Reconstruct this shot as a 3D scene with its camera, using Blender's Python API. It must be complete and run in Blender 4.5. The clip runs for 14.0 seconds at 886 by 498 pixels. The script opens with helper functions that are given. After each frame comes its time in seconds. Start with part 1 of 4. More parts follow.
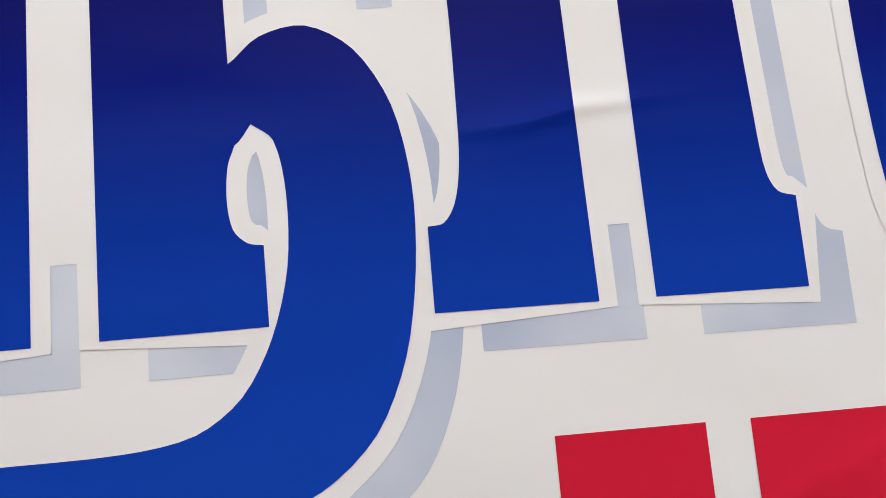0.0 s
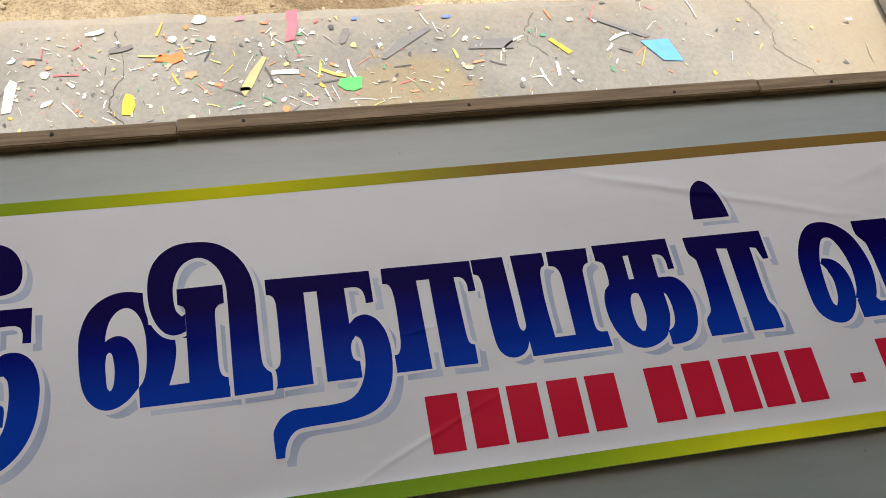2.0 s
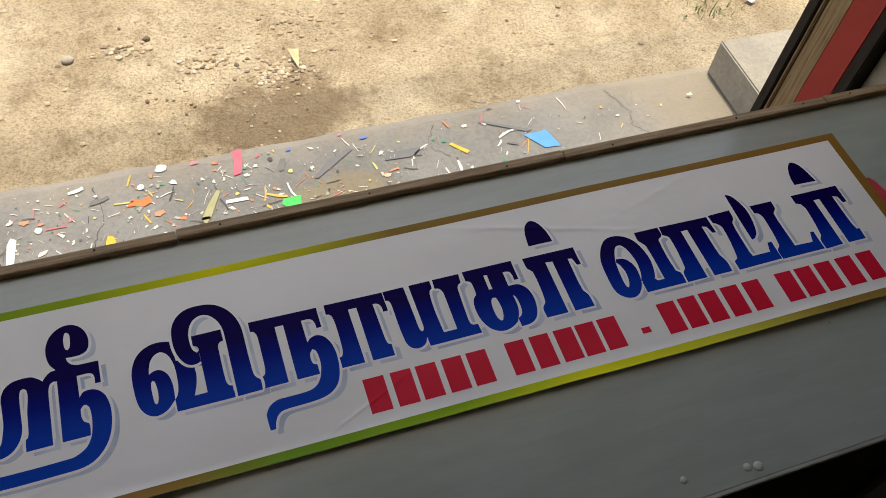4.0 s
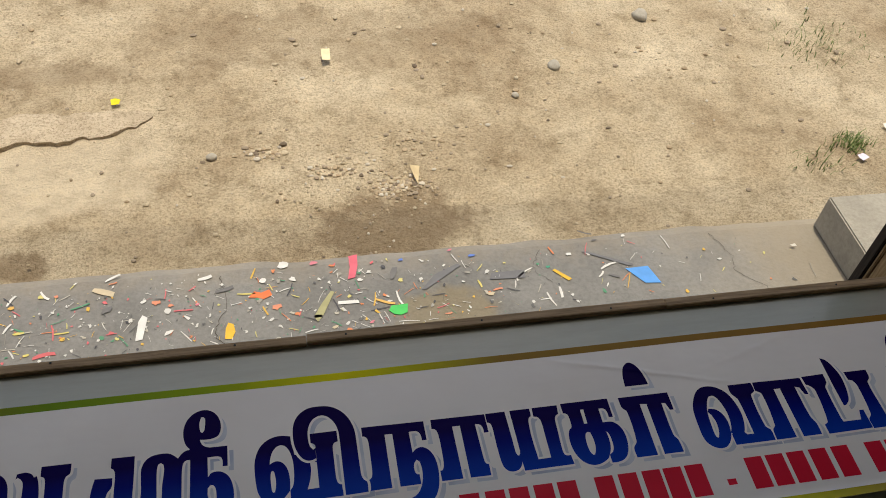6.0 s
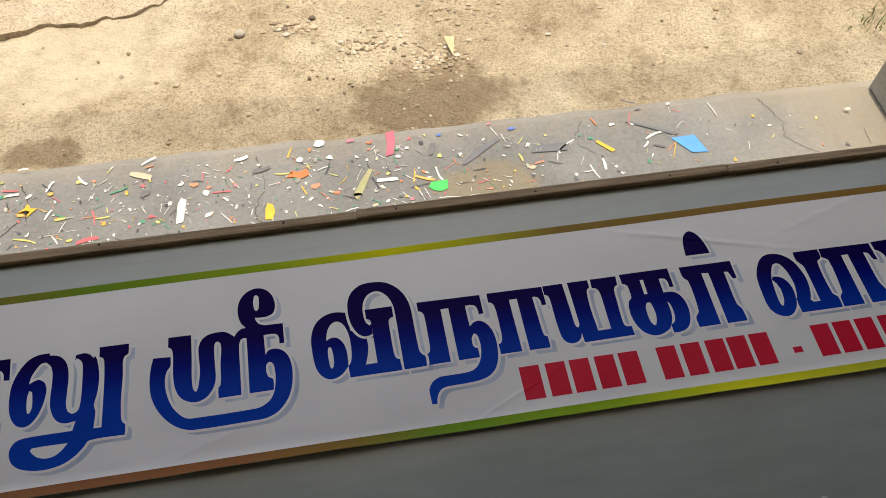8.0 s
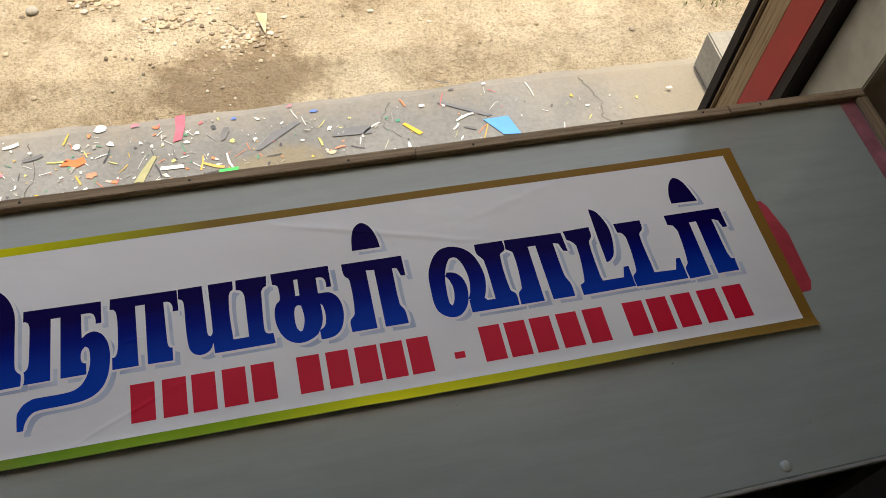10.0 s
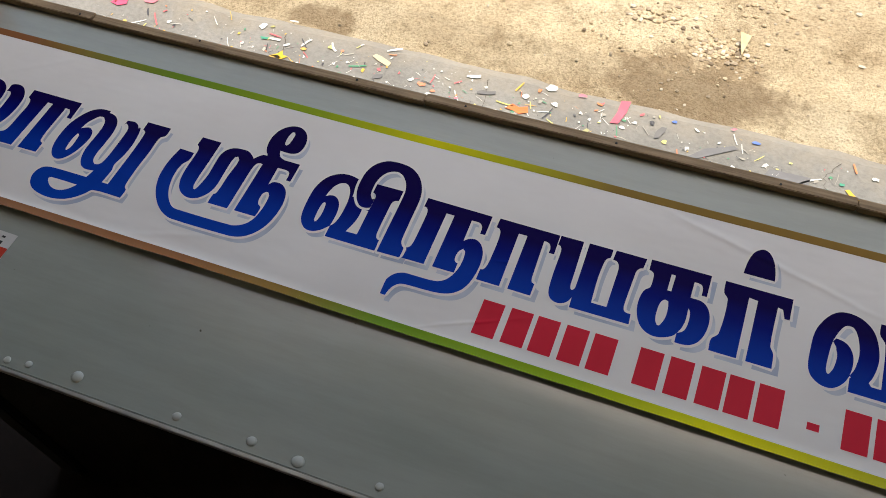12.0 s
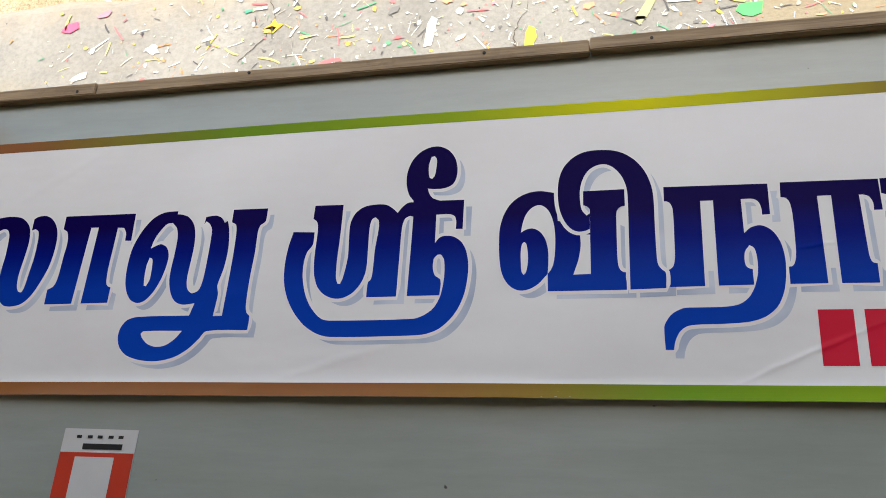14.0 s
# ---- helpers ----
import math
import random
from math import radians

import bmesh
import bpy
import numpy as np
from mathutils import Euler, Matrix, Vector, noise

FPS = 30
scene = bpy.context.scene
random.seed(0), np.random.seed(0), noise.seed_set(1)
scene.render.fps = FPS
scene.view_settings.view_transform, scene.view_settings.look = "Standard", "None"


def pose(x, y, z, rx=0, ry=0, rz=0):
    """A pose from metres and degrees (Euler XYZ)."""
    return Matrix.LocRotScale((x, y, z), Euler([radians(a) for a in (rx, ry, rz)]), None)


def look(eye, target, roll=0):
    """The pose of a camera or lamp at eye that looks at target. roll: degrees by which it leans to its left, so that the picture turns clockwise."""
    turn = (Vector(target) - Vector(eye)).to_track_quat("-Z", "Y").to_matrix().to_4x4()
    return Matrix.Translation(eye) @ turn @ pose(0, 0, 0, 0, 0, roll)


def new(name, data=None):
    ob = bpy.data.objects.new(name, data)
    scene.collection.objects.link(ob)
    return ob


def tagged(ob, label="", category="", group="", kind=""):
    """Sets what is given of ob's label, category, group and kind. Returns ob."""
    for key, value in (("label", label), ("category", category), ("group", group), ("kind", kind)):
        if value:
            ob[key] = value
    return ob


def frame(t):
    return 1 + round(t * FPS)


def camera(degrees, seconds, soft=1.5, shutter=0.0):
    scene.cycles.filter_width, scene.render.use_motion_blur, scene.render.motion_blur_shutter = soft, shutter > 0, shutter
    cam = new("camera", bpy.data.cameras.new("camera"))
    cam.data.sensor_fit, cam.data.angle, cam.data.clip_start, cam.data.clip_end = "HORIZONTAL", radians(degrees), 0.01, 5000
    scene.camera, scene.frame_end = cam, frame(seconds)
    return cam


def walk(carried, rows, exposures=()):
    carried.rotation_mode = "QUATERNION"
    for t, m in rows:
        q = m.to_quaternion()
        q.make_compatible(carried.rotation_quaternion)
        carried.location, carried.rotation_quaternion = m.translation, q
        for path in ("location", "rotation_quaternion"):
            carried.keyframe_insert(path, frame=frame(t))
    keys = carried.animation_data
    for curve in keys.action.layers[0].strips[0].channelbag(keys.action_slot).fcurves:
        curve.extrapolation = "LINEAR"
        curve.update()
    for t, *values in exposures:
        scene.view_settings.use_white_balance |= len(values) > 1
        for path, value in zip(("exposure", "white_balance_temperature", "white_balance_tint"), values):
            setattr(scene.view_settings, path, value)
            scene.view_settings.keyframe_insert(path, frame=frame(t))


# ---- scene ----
EXPOSURES = [(0, 2.3, 7800, 6), (0.5, 2.43, 7800, 6), (1.0, 2.2, 7800, 7), (1.5, 1.82, 7750, 8), (2.0, 1.3, 7500, 8), (2.5, 0.83, 7450, 8), (5, 0.85, 7350, 7), (6, 0.34, 7350, 7), (7, 0.73, 7350, 8), (8.5, 0.84, 7350, 7), (11, 1.13, 7350, 8), (12.5, 1.2, 7350, 7), (13.5, 1.6, 7300, 7), (14, 1.68, 7250, 6)]
cam = camera(54.3, 14.0, soft=0.9)
PATH = [
    (0, (0.74, -0.181, 0.949), (0.923, 0.141, -1.017), 25.1),
    (0.5, (0.743, -0.185, 1.001), (0.898, 0.139, -0.966), 21.0),
    (1, (0.737, -0.213, 1.123), (0.908, 0.226, -0.821), 15.8),
    (1.5, (0.716, -0.287, 1.273), (0.959, 0.406, -0.587), 12.9),
    (2, (0.677, -0.354, 1.398), (1.049, 0.495, -0.374), 15.7),
    (2.5, (0.67, -0.491, 1.52), (1.154, 0.562, -0.11), 13.9),
    (4.8, (0.639, -0.588, 1.691), (1.107, 0.46, 0.054), 6.3),
    (5, (0.641, -0.568, 1.712), (1.07, 0.494, 0.073), 7.3),
    (5.5, (0.628, -0.585, 1.779), (1.002, 0.668, 0.266), 7.0),
    (6, (0.605, -0.61, 1.745), (0.94, 0.674, 0.248), 6.4),
    (6.5, (0.554, -0.591, 1.721), (0.557, 0.617, 0.127), 2.6),
    (7, (0.53, -0.609, 1.715), (0.461, 0.56, 0.094), -0.3),
    (7.5, (0.558, -0.597, 1.709), (0.628, 0.524, 0.054), 0.6),
    (8, (0.58, -0.589, 1.706), (0.823, 0.487, 0.037), 3.5),
    (8.5, (0.612, -0.588, 1.709), (0.99, 0.456, 0.045), 6.8),
    (8.7, (0.634, -0.587, 1.706), (1.079, 0.439, 0.048), 9.4),
    (10.8, (1.036, -0.574, 1.583), (1.172, 0.479, -0.112), 3.6),
    (11, (1.036, -0.592, 1.58), (1.08, 0.48, -0.109), 1.8),
    (11.5, (0.994, -0.609, 1.579), (0.735, 0.439, -0.105), -2.3),
    (12, (0.924, -0.602, 1.581), (0.443, 0.397, -0.084), -5.5),
    (12.5, (0.773, -0.5, 1.542), (0.239, 0.402, -0.161), -12.8),
    (13, (0.649, -0.425, 1.479), (0.124, 0.379, -0.275), -27.3),
    (13.5, (0.607, -0.403, 1.444), (0.058, 0.356, -0.323), -33.0),
    (14, (0.656, -0.398, 1.435), (0.183, 0.368, -0.351), -30.6),
]
walk(cam, [(t, look(eye, target, roll)) for t, eye, target, roll in PATH], EXPOSURES)

# ---- light ----
SUN_ELEVATION, SUN_TURN = radians(79), radians(20)
world = bpy.data.worlds.new("world")
scene.world = world
world.use_nodes = True
wn = world.node_tree
sky = wn.nodes.new("ShaderNodeTexSky")
sky.sky_type, sky.sun_disc = "NISHITA", False
sky.sun_elevation, sky.sun_rotation = SUN_ELEVATION, SUN_TURN
sky.dust_density = 3.0
wn.nodes["Background"].inputs["Strength"].default_value = 0.15
wn.links.new(sky.outputs[0], wn.nodes["Background"].inputs["Color"])
sun = new("sun", bpy.data.lights.new("sun", "SUN"))
sun.data.energy, sun.data.angle, sun.data.color = 2.2, radians(1.2), (1.0, 0.94, 0.84)
sun_way = Vector((math.sin(SUN_TURN) * math.cos(SUN_ELEVATION), math.cos(SUN_TURN) * math.cos(SUN_ELEVATION), math.sin(SUN_ELEVATION)))
sun.matrix_world = look(sun_way * 20, (0, 0, 0))


# ---- materials ----
class Mat:
    """A small helper round a node material."""

    def __init__(self, name, rough=0.6, metal=0.0, spec=0.4):
        self.m = bpy.data.materials.new(name)
        self.m.use_nodes = True
        self.t = self.m.node_tree
        self.b = self.t.nodes["Principled BSDF"]
        self.b.inputs["Roughness"].default_value = rough
        self.b.inputs["Metallic"].default_value = metal
        self.b.inputs["Specular IOR Level"].default_value = spec
        self.at = self.t.nodes.new("ShaderNodeTexCoord").outputs["Object"]

    def node(self, kind, **inputs):
        n = self.t.nodes.new(kind)
        for key, value in inputs.items():
            self.put(n.inputs[key.replace("_", " ")], value)
        return n

    def put(self, socket, value):
        if isinstance(value, bpy.types.NodeSocket):
            self.t.links.new(value, socket)
        else:
            socket.default_value = value

    def noise(self, scale, detail=4.0, rough=0.55, stretch=None):
        at = self.at
        if stretch:
            at = self.node("ShaderNodeMapping", Vector=at, Scale=stretch).outputs[0]
        return self.node("ShaderNodeTexNoise", Vector=at, Scale=scale, Detail=detail, Roughness=rough).outputs["Fac"]

    def ramp(self, fac, stops, smooth=False):
        r = self.node("ShaderNodeValToRGB", Fac=fac)
        if smooth:
            r.color_ramp.interpolation = "EASE"
        e = r.color_ramp.elements
        while len(e) < len(stops):
            e.new(0.5)
        for el, (p, c) in zip(e, stops):
            el.position, el.color = p, (*c, 1) if len(c) == 3 else c
        return r.outputs["Color"]

    def mix(self, fac, a, b, how="MIX"):
        n = self.t.nodes.new("ShaderNodeMix")
        n.data_type, n.blend_type = "RGBA", how
        for k, v in ((0, fac), (6, a), (7, b)):
            self.put(n.inputs[k], (*v, 1) if isinstance(v, tuple) and len(v) == 3 else v)
        return n.outputs[2]

    def math(self, how, a, b=0.0, c=0.0, clamp=False):
        n = self.t.nodes.new("ShaderNodeMath")
        n.operation, n.use_clamp = how, clamp
        for k, v in enumerate((a, b, c)):
            self.put(n.inputs[k], v)
        return n.outputs[0]

    def axis(self, k):
        return self.node("ShaderNodeSeparateXYZ", Vector=self.at).outputs[k]

    def colour(self, c):
        self.put(self.b.inputs["Base Color"], (*c, 1) if isinstance(c, tuple) and len(c) == 3 else c)
        return self

    def rough(self, r):
        self.put(self.b.inputs["Roughness"], r)
        return self

    def bump(self, height, strength=0.3, distance=0.01):
        n = self.node("ShaderNodeBump", Height=height, Strength=strength, Distance=distance)
        self.t.links.new(n.outputs[0], self.b.inputs["Normal"])
        return self


def plain(name, c, rough=0.5, metal=0.0, vary=0.12, scale=30.0):
    m = Mat(name, rough, metal)
    dark = tuple(v * (1 - vary) for v in c)
    light = tuple(min(1.0, v * (1 + vary)) for v in c)
    m.colour(m.ramp(m.noise(scale), [(0.3, dark), (0.7, light)]))
    m.bump(m.noise(scale * 6), 0.08, 0.002)
    return m.m


def sand_material():
    m = Mat("sandy_earth", 0.95, 0, 0.2)
    big = m.ramp(m.noise(1.9, 9, 0.68), [(0.3, (0.38, 0.285, 0.18)), (0.5, (0.575, 0.475, 0.33)), (0.66, (0.735, 0.632, 0.465))])
    mid = m.ramp(m.noise(11, 9, 0.78), [(0.32, (0.6, 0.56, 0.5)), (0.5, (1, 1, 1)), (0.75, (1.16, 1.14, 1.1))])
    c = m.mix(0.85, big, mid, "MULTIPLY")
    grit = m.ramp(m.noise(130, 4, 0.75), [(0.36, (0.42, 0.39, 0.35)), (0.52, (1, 1, 1)), (0.7, (1.1, 1.1, 1.1))])
    c = m.mix(0.7, c, grit, "MULTIPLY")
    # damp stains and scuffs beside the step
    for sx, sy, rx, ry, much in ((0.90, 1.0, 0.25, 0.15, 0.68), (-0.12, 0.955, 0.12, 0.05, 0.6), (-0.36, 0.99, 0.06, 0.05, 0.4), (-0.62, 1.02, 0.1, 0.05, 0.55), (0.75, 1.9, 0.8, 0.2, 0.25), (-0.1, 1.75, 0.3, 0.08, 0.4)):
        dx = m.math("DIVIDE", m.math("SUBTRACT", m.axis(0), sx), rx)
        dy = m.math("DIVIDE", m.math("SUBTRACT", m.axis(1), sy), ry)
        r2 = m.math("ADD", m.math("MULTIPLY", dx, dx), m.math("MULTIPLY", dy, dy))
        wob = m.math("ADD", r2, m.math("MULTIPLY", m.math("SUBTRACT", m.noise(11, 6, 0.65), 0.5), 2.4))
        damp = m.ramp(wob, [(0.4, (1, 1, 1)), (1.2, (0, 0, 0))])
        c = m.mix(m.math("MULTIPLY", damp, much), c, (0.21, 0.145, 0.085))
    # old plaster trodden into the earth
    px = m.math("DIVIDE", m.math("SUBTRACT", m.axis(0), -0.42), 0.7)
    py = m.math("DIVIDE", m.math("SUBTRACT", m.axis(1), 1.32), 0.24)
    p4 = m.math("ADD", m.math("POWER", m.math("ABSOLUTE", px), 4.0), m.math("POWER", m.math("ABSOLUTE", py), 4.0))
    trod = m.math("ADD", p4, m.math("MULTIPLY", m.math("SUBTRACT", m.noise(7, 8, 0.7), 0.5), 2.2))
    c = m.mix(m.math("MULTIPLY", m.ramp(trod, [(0.45, (1, 1, 1)), (1.1, (0, 0, 0))]), 0.6), c, m.mix(0.7, (0.74, 0.64, 0.48), mid, "MULTIPLY"))
    m.colour(c)
    m.bump(m.math("ADD", m.noise(35, 8, 0.7), m.math("MULTIPLY", m.noise(220, 3), 0.4)), 1.0, 0.018)
    return m.m


def concrete_material(name, c=(0.25, 0.246, 0.236), stain_and_tone=True):
    m = Mat(name, 0.85, 0, 0.3)
    lo, hi = tuple(v * 0.78 for v in c), tuple(v * 1.2 for v in c)
    base = m.ramp(m.noise(4, 7, 0.65), [(0.3, lo), (0.7, hi)])
    fine = m.ramp(m.noise(90, 4, 0.6), [(0.3, (0.82, 0.82, 0.82)), (0.6, (1.05, 1.05, 1.05))])
    col = m.mix(0.8, base, fine, "MULTIPLY")
    if stain_and_tone:
        ochre = m.ramp(m.noise(3.1, 5, 0.6), [(0.56, (0, 0, 0)), (0.72, (1, 1, 1))])
        col = m.mix(m.math("MULTIPLY", ochre, 0.3), col, (0.28, 0.22, 0.12))
        far = m.math("MULTIPLY_ADD", m.math("SUBTRACT", m.axis(1), 0.70), 7.0, m.math("MULTIPLY", m.math("SUBTRACT", m.noise(14, 6, 0.7), 0.5), 1.6))
        col = m.mix(m.math("MULTIPLY", m.ramp(far, [(0.25, (0, 0, 0)), (1.0, (1, 1, 1))]), 0.4), col, (0.40, 0.33, 0.24))
        # paler and warmer towards the right-hand end
        side = m.math("MULTIPLY_ADD", m.math("SUBTRACT", m.axis(0), 1.5), 2.5, m.math("MULTIPLY", m.math("SUBTRACT", m.noise(6, 6, 0.7), 0.5), 1.2))
        col = m.mix(m.math("MULTIPLY", m.ramp(side, [(0.1, (0, 0, 0)), (1.0, (1, 1, 1))]), 0.55), col, (0.42, 0.35, 0.25))
        ex = m.math("DIVIDE", m.math("SUBTRACT", m.axis(0), 0.95), 0.16)
        ey = m.math("DIVIDE", m.math("SUBTRACT", m.axis(1), 0.62), 0.09)
        er = m.math("ADD", m.math("ADD", m.math("MULTIPLY", ex, ex), m.math("MULTIPLY", ey, ey)), m.math("MULTIPLY", m.math("SUBTRACT", m.noise(20, 5), 0.5), 1.8))
        col = m.mix(m.math("MULTIPLY", m.ramp(er, [(0.3, (1, 1, 1)), (1.1, (0, 0, 0))]), 0.38), col, (0.33, 0.24, 0.09))
    m.colour(col)
    m.bump(m.noise(120, 6), 0.35, 0.004)
    return m.m


def wood_material(name, dark, light, grain=(3, 60, 60)):
    m = Mat(name, 0.7, 0, 0.3)
    g = m.noise(4, 6, 0.6, grain)
    c = m.ramp(g, [(0.3, dark), (0.5, tuple((a + b) / 2 for a, b in zip(dark, light))), (0.72, light)])
    spots = m.ramp(m.noise(18, 5, 0.7), [(0.25, (0.5, 0.47, 0.42)), (0.42, (1, 1, 1))])
    m.colour(m.mix(0.8, c, spots, "MULTIPLY"))
    m.bump(g, 0.25, 0.002)
    return m.m


def sheet_material():
    m = Mat("painted_sheet", 0.28, 0, 0.75)
    c = m.ramp(m.noise(2.2, 5, 0.6), [(0.3, (0.30, 0.335, 0.30)), (0.7, (0.375, 0.405, 0.37))])
    streak = m.ramp(m.noise(3, 6, 0.7, (2, 14, 1)), [(0.35, (0.9, 0.9, 0.88)), (0.6, (1.02, 1.02, 1.02))])
    c = m.mix(0.8, c, streak, "MULTIPLY")
    specks = m.ramp(m.noise(70, 2, 0.5), [(0.2, (0.25, 0.22, 0.2)), (0.235, (1, 1, 1))])
    m.colour(m.mix(1.0, c, specks, "MULTIPLY"))
    m.rough(m.ramp(m.noise(6, 5), [(0.3, (0.07,) * 3), (0.7, (0.16,) * 3)]))
    m.bump(m.noise(5, 3), 0.05, 0.004)
    return m.m


def vinyl(name, colour_of, rough=0.3, spec=0.06):
    m = Mat(name, rough, 0, spec)
    m.colour(colour_of(m))
    w = m.math("ADD", m.noise(7, 3, 0.5, (1, 2.2, 1)), m.math("MULTIPLY", m.noise(26, 2, 0.5), 0.12))
    for x, y, slope, wide, reach, deep in ((1.03, -0.052, -0.27, 0.0035, 0.11, 0.9), (0.97, -0.035, -0.15, 0.005, 0.05, 0.6), (0.772, -0.14, 0.1, 0.0016, 0.012, 0.5), (0.755, -0.222, 0.45, 0.0022, 0.05, 0.5), (1.2, -0.035, 0.3, 0.004, 0.06, 0.5), (0.42, -0.225, 0.3, 0.004, 0.08, 0.4), (0.12, -0.05, 0.6, 0.005, 0.06, 0.3)):
        dx = m.math("SUBTRACT", m.axis(0), x)
        d = m.math("SUBTRACT", m.math("SUBTRACT", m.axis(1), y), m.math("MULTIPLY", dx, slope))
        d = m.math("ADD", d, m.math("MULTIPLY", m.math("SUBTRACT", m.noise(30, 2), 0.5), 0.006))
        q = m.math("ADD", m.math("POWER", m.math("ABSOLUTE", m.math("DIVIDE", d, wide)), 2.0), m.math("POWER", m.math("ABSOLUTE", m.math("DIVIDE", dx, reach)), 2.0))
        w = m.math("MULTIPLY_ADD", m.math("EXPONENT", m.math("MULTIPLY", q, -1.0)), deep * 0.35, w)
    m.bump(w, 0.4, 0.006)
    return m.m


def white_vinyl(m):
    return m.ramp(m.noise(5, 5, 0.6), [(0.3, (0.74, 0.72, 0.70)), (0.7, (0.80, 0.785, 0.765))])


def blue_ink(m):
    y = m.math("MULTIPLY_ADD", m.axis(1), 5.0, 1.15)
    return m.ramp(y, [(0.0, (0.001, 0.058, 0.42)), (0.33, (0.001, 0.038, 0.34)), (0.5, (0.001, 0.008, 0.17)), (0.62, (0.005, 0.002, 0.065)), (1.0, (0.006, 0.002, 0.048))])


BROWN, OLIVE, GREEN, YELLOW = (0.25, 0.095, 0.03), (0.24, 0.15, 0.03), (0.13, 0.24, 0.01), (0.62, 0.58, 0.005)


def top_ink(m):
    return m.ramp(m.math("DIVIDE", m.axis(0), 1.5), [(0.05, BROWN), (0.2, GREEN), (0.33, (0.24, 0.34, 0.01)), (0.43, YELLOW), (0.48, (0.45, 0.45, 0.01)), (0.57, OLIVE), (1, (0.25, 0.13, 0.025))])


def bottom_ink(m):
    return m.ramp(m.math("DIVIDE", m.axis(0), 1.5), [(0.3, BROWN), (0.38, (0.22, 0.13, 0.02)), (0.45, GREEN), (0.58, (0.22, 0.33, 0.005)), (0.68, YELLOW), (0.78, (0.42, 0.4, 0.01)), (0.88, OLIVE), (1, (0.25, 0.13, 0.025))])


M = dict(
    sand=sand_material(),
    concrete=concrete_material("stained_concrete"),
    block=concrete_material("pale_concrete", (0.42, 0.39, 0.33), False),
    wall=concrete_material("plaster", (0.5, 0.46, 0.4), False),
    batten=wood_material("raw_batten", (0.18, 0.12, 0.065), (0.42, 0.305, 0.185)),
    batten_side=wood_material("raw_batten_side", (0.18, 0.12, 0.065), (0.42, 0.305, 0.185), (60, 3, 60)),
    plank=wood_material("pale_plank", (0.22, 0.13, 0.06), (0.5, 0.36, 0.2), (60, 60, 3)),
    dark_wood=wood_material("dark_wood", (0.012, 0.009, 0.008), (0.035, 0.025, 0.02), (60, 60, 3)),
    red=plain("red_paint", (0.42, 0.02, 0.018), 0.45, vary=0.2, scale=8),
    sheet=sheet_material(),
    trim=plain("aluminium_edge", (0.62, 0.64, 0.62), 0.3, 0.6),
    white=vinyl("white_vinyl", white_vinyl),
    halo=vinyl("white_ink", white_vinyl),
    shade=vinyl("pale_blue_ink", lambda m: m.ramp(m.noise(16, 3), [(0.35, (0.38, 0.43, 0.54)), (0.68, (0.60, 0.63, 0.69))])),
    blue=vinyl("blue_ink", blue_ink, 0.22, 0.015),
    red_ink=vinyl("red_ink", lambda m: m.ramp(m.noise(5, 4), [(0.3, (0.58, 0.012, 0.035)), (0.7, (0.66, 0.018, 0.05))]), 0.3),
    top=vinyl("top_border_ink", top_ink, 0.3),
    bottom=vinyl("bottom_border_ink", bottom_ink, 0.3),
    tape=plain("pink_red_tape", (0.45, 0.045, 0.06), 0.35, vary=0.2),
    tape_faded=plain("faded_red_tape", (0.36, 0.13, 0.15), 0.4, vary=0.25, scale=40),
    sticker=plain("sticker_paper", (0.62, 0.62, 0.6), 0.35, vary=0.05),
    sticker_red=plain("sticker_orange_red", (0.58, 0.05, 0.025), 0.35, vary=0.06),
    black=plain("black_print", (0.015, 0.015, 0.015), 0.5),
    rivet=plain("painted_screw", (0.42, 0.45, 0.42), 0.35, vary=0.15),
    crack=plain("dirt_in_cracks", (0.09, 0.075, 0.06), 0.9),
    pale=plain("pale_painted_plank", (0.5, 0.46, 0.36), 0.7),
    # near-black floor colour, standing in for the deep shade round the table
    dark=plain("near_black_floor", (0.02, 0.015, 0.014), 0.9),
    maroon=plain("maroon_plastic", (0.12, 0.012, 0.012), 0.5),
    card=plain("cardboard", (0.30, 0.2, 0.11), 0.85),
)


# ---- mesh helpers ----
def link(name, bm, material, parent=None, label="", smooth=False):
    me = bpy.data.meshes.new(name)
    bm.normal_update()
    bm.to_mesh(me)
    bm.free()
    if smooth:
        me.shade_smooth()
    me.materials.append(material)
    ob = new(name, me)
    ob.parent = parent
    if label:
        ob["label"] = label
    return ob


def part(name, bm, material, parent, label="", smooth=False):
    return link(name, bm, material, parent, label, smooth)


def box(lo, hi, bevel=0.0, bm=None):
    bm = bm or bmesh.new()
    made = bmesh.ops.create_cube(bm, size=1)["verts"]
    size = [b - a for a, b in zip(lo, hi)]
    mid = [(a + b) / 2 for a, b in zip(lo, hi)]
    for v in made:
        v.co = Vector([m + c * s for m, c, s in zip(mid, v.co, size)])
    if bevel:
        edges = list({e for v in made for e in v.link_edges})
        bmesh.ops.bevel(bm, geom=edges, offset=bevel, segments=2, affect="EDGES")
    return bm


def thing(name, label, category, m=None, group="", kind=""):
    ob = new(name)
    if m is not None:
        ob.matrix_world = m
    return tagged(ob, label, category, group, kind)


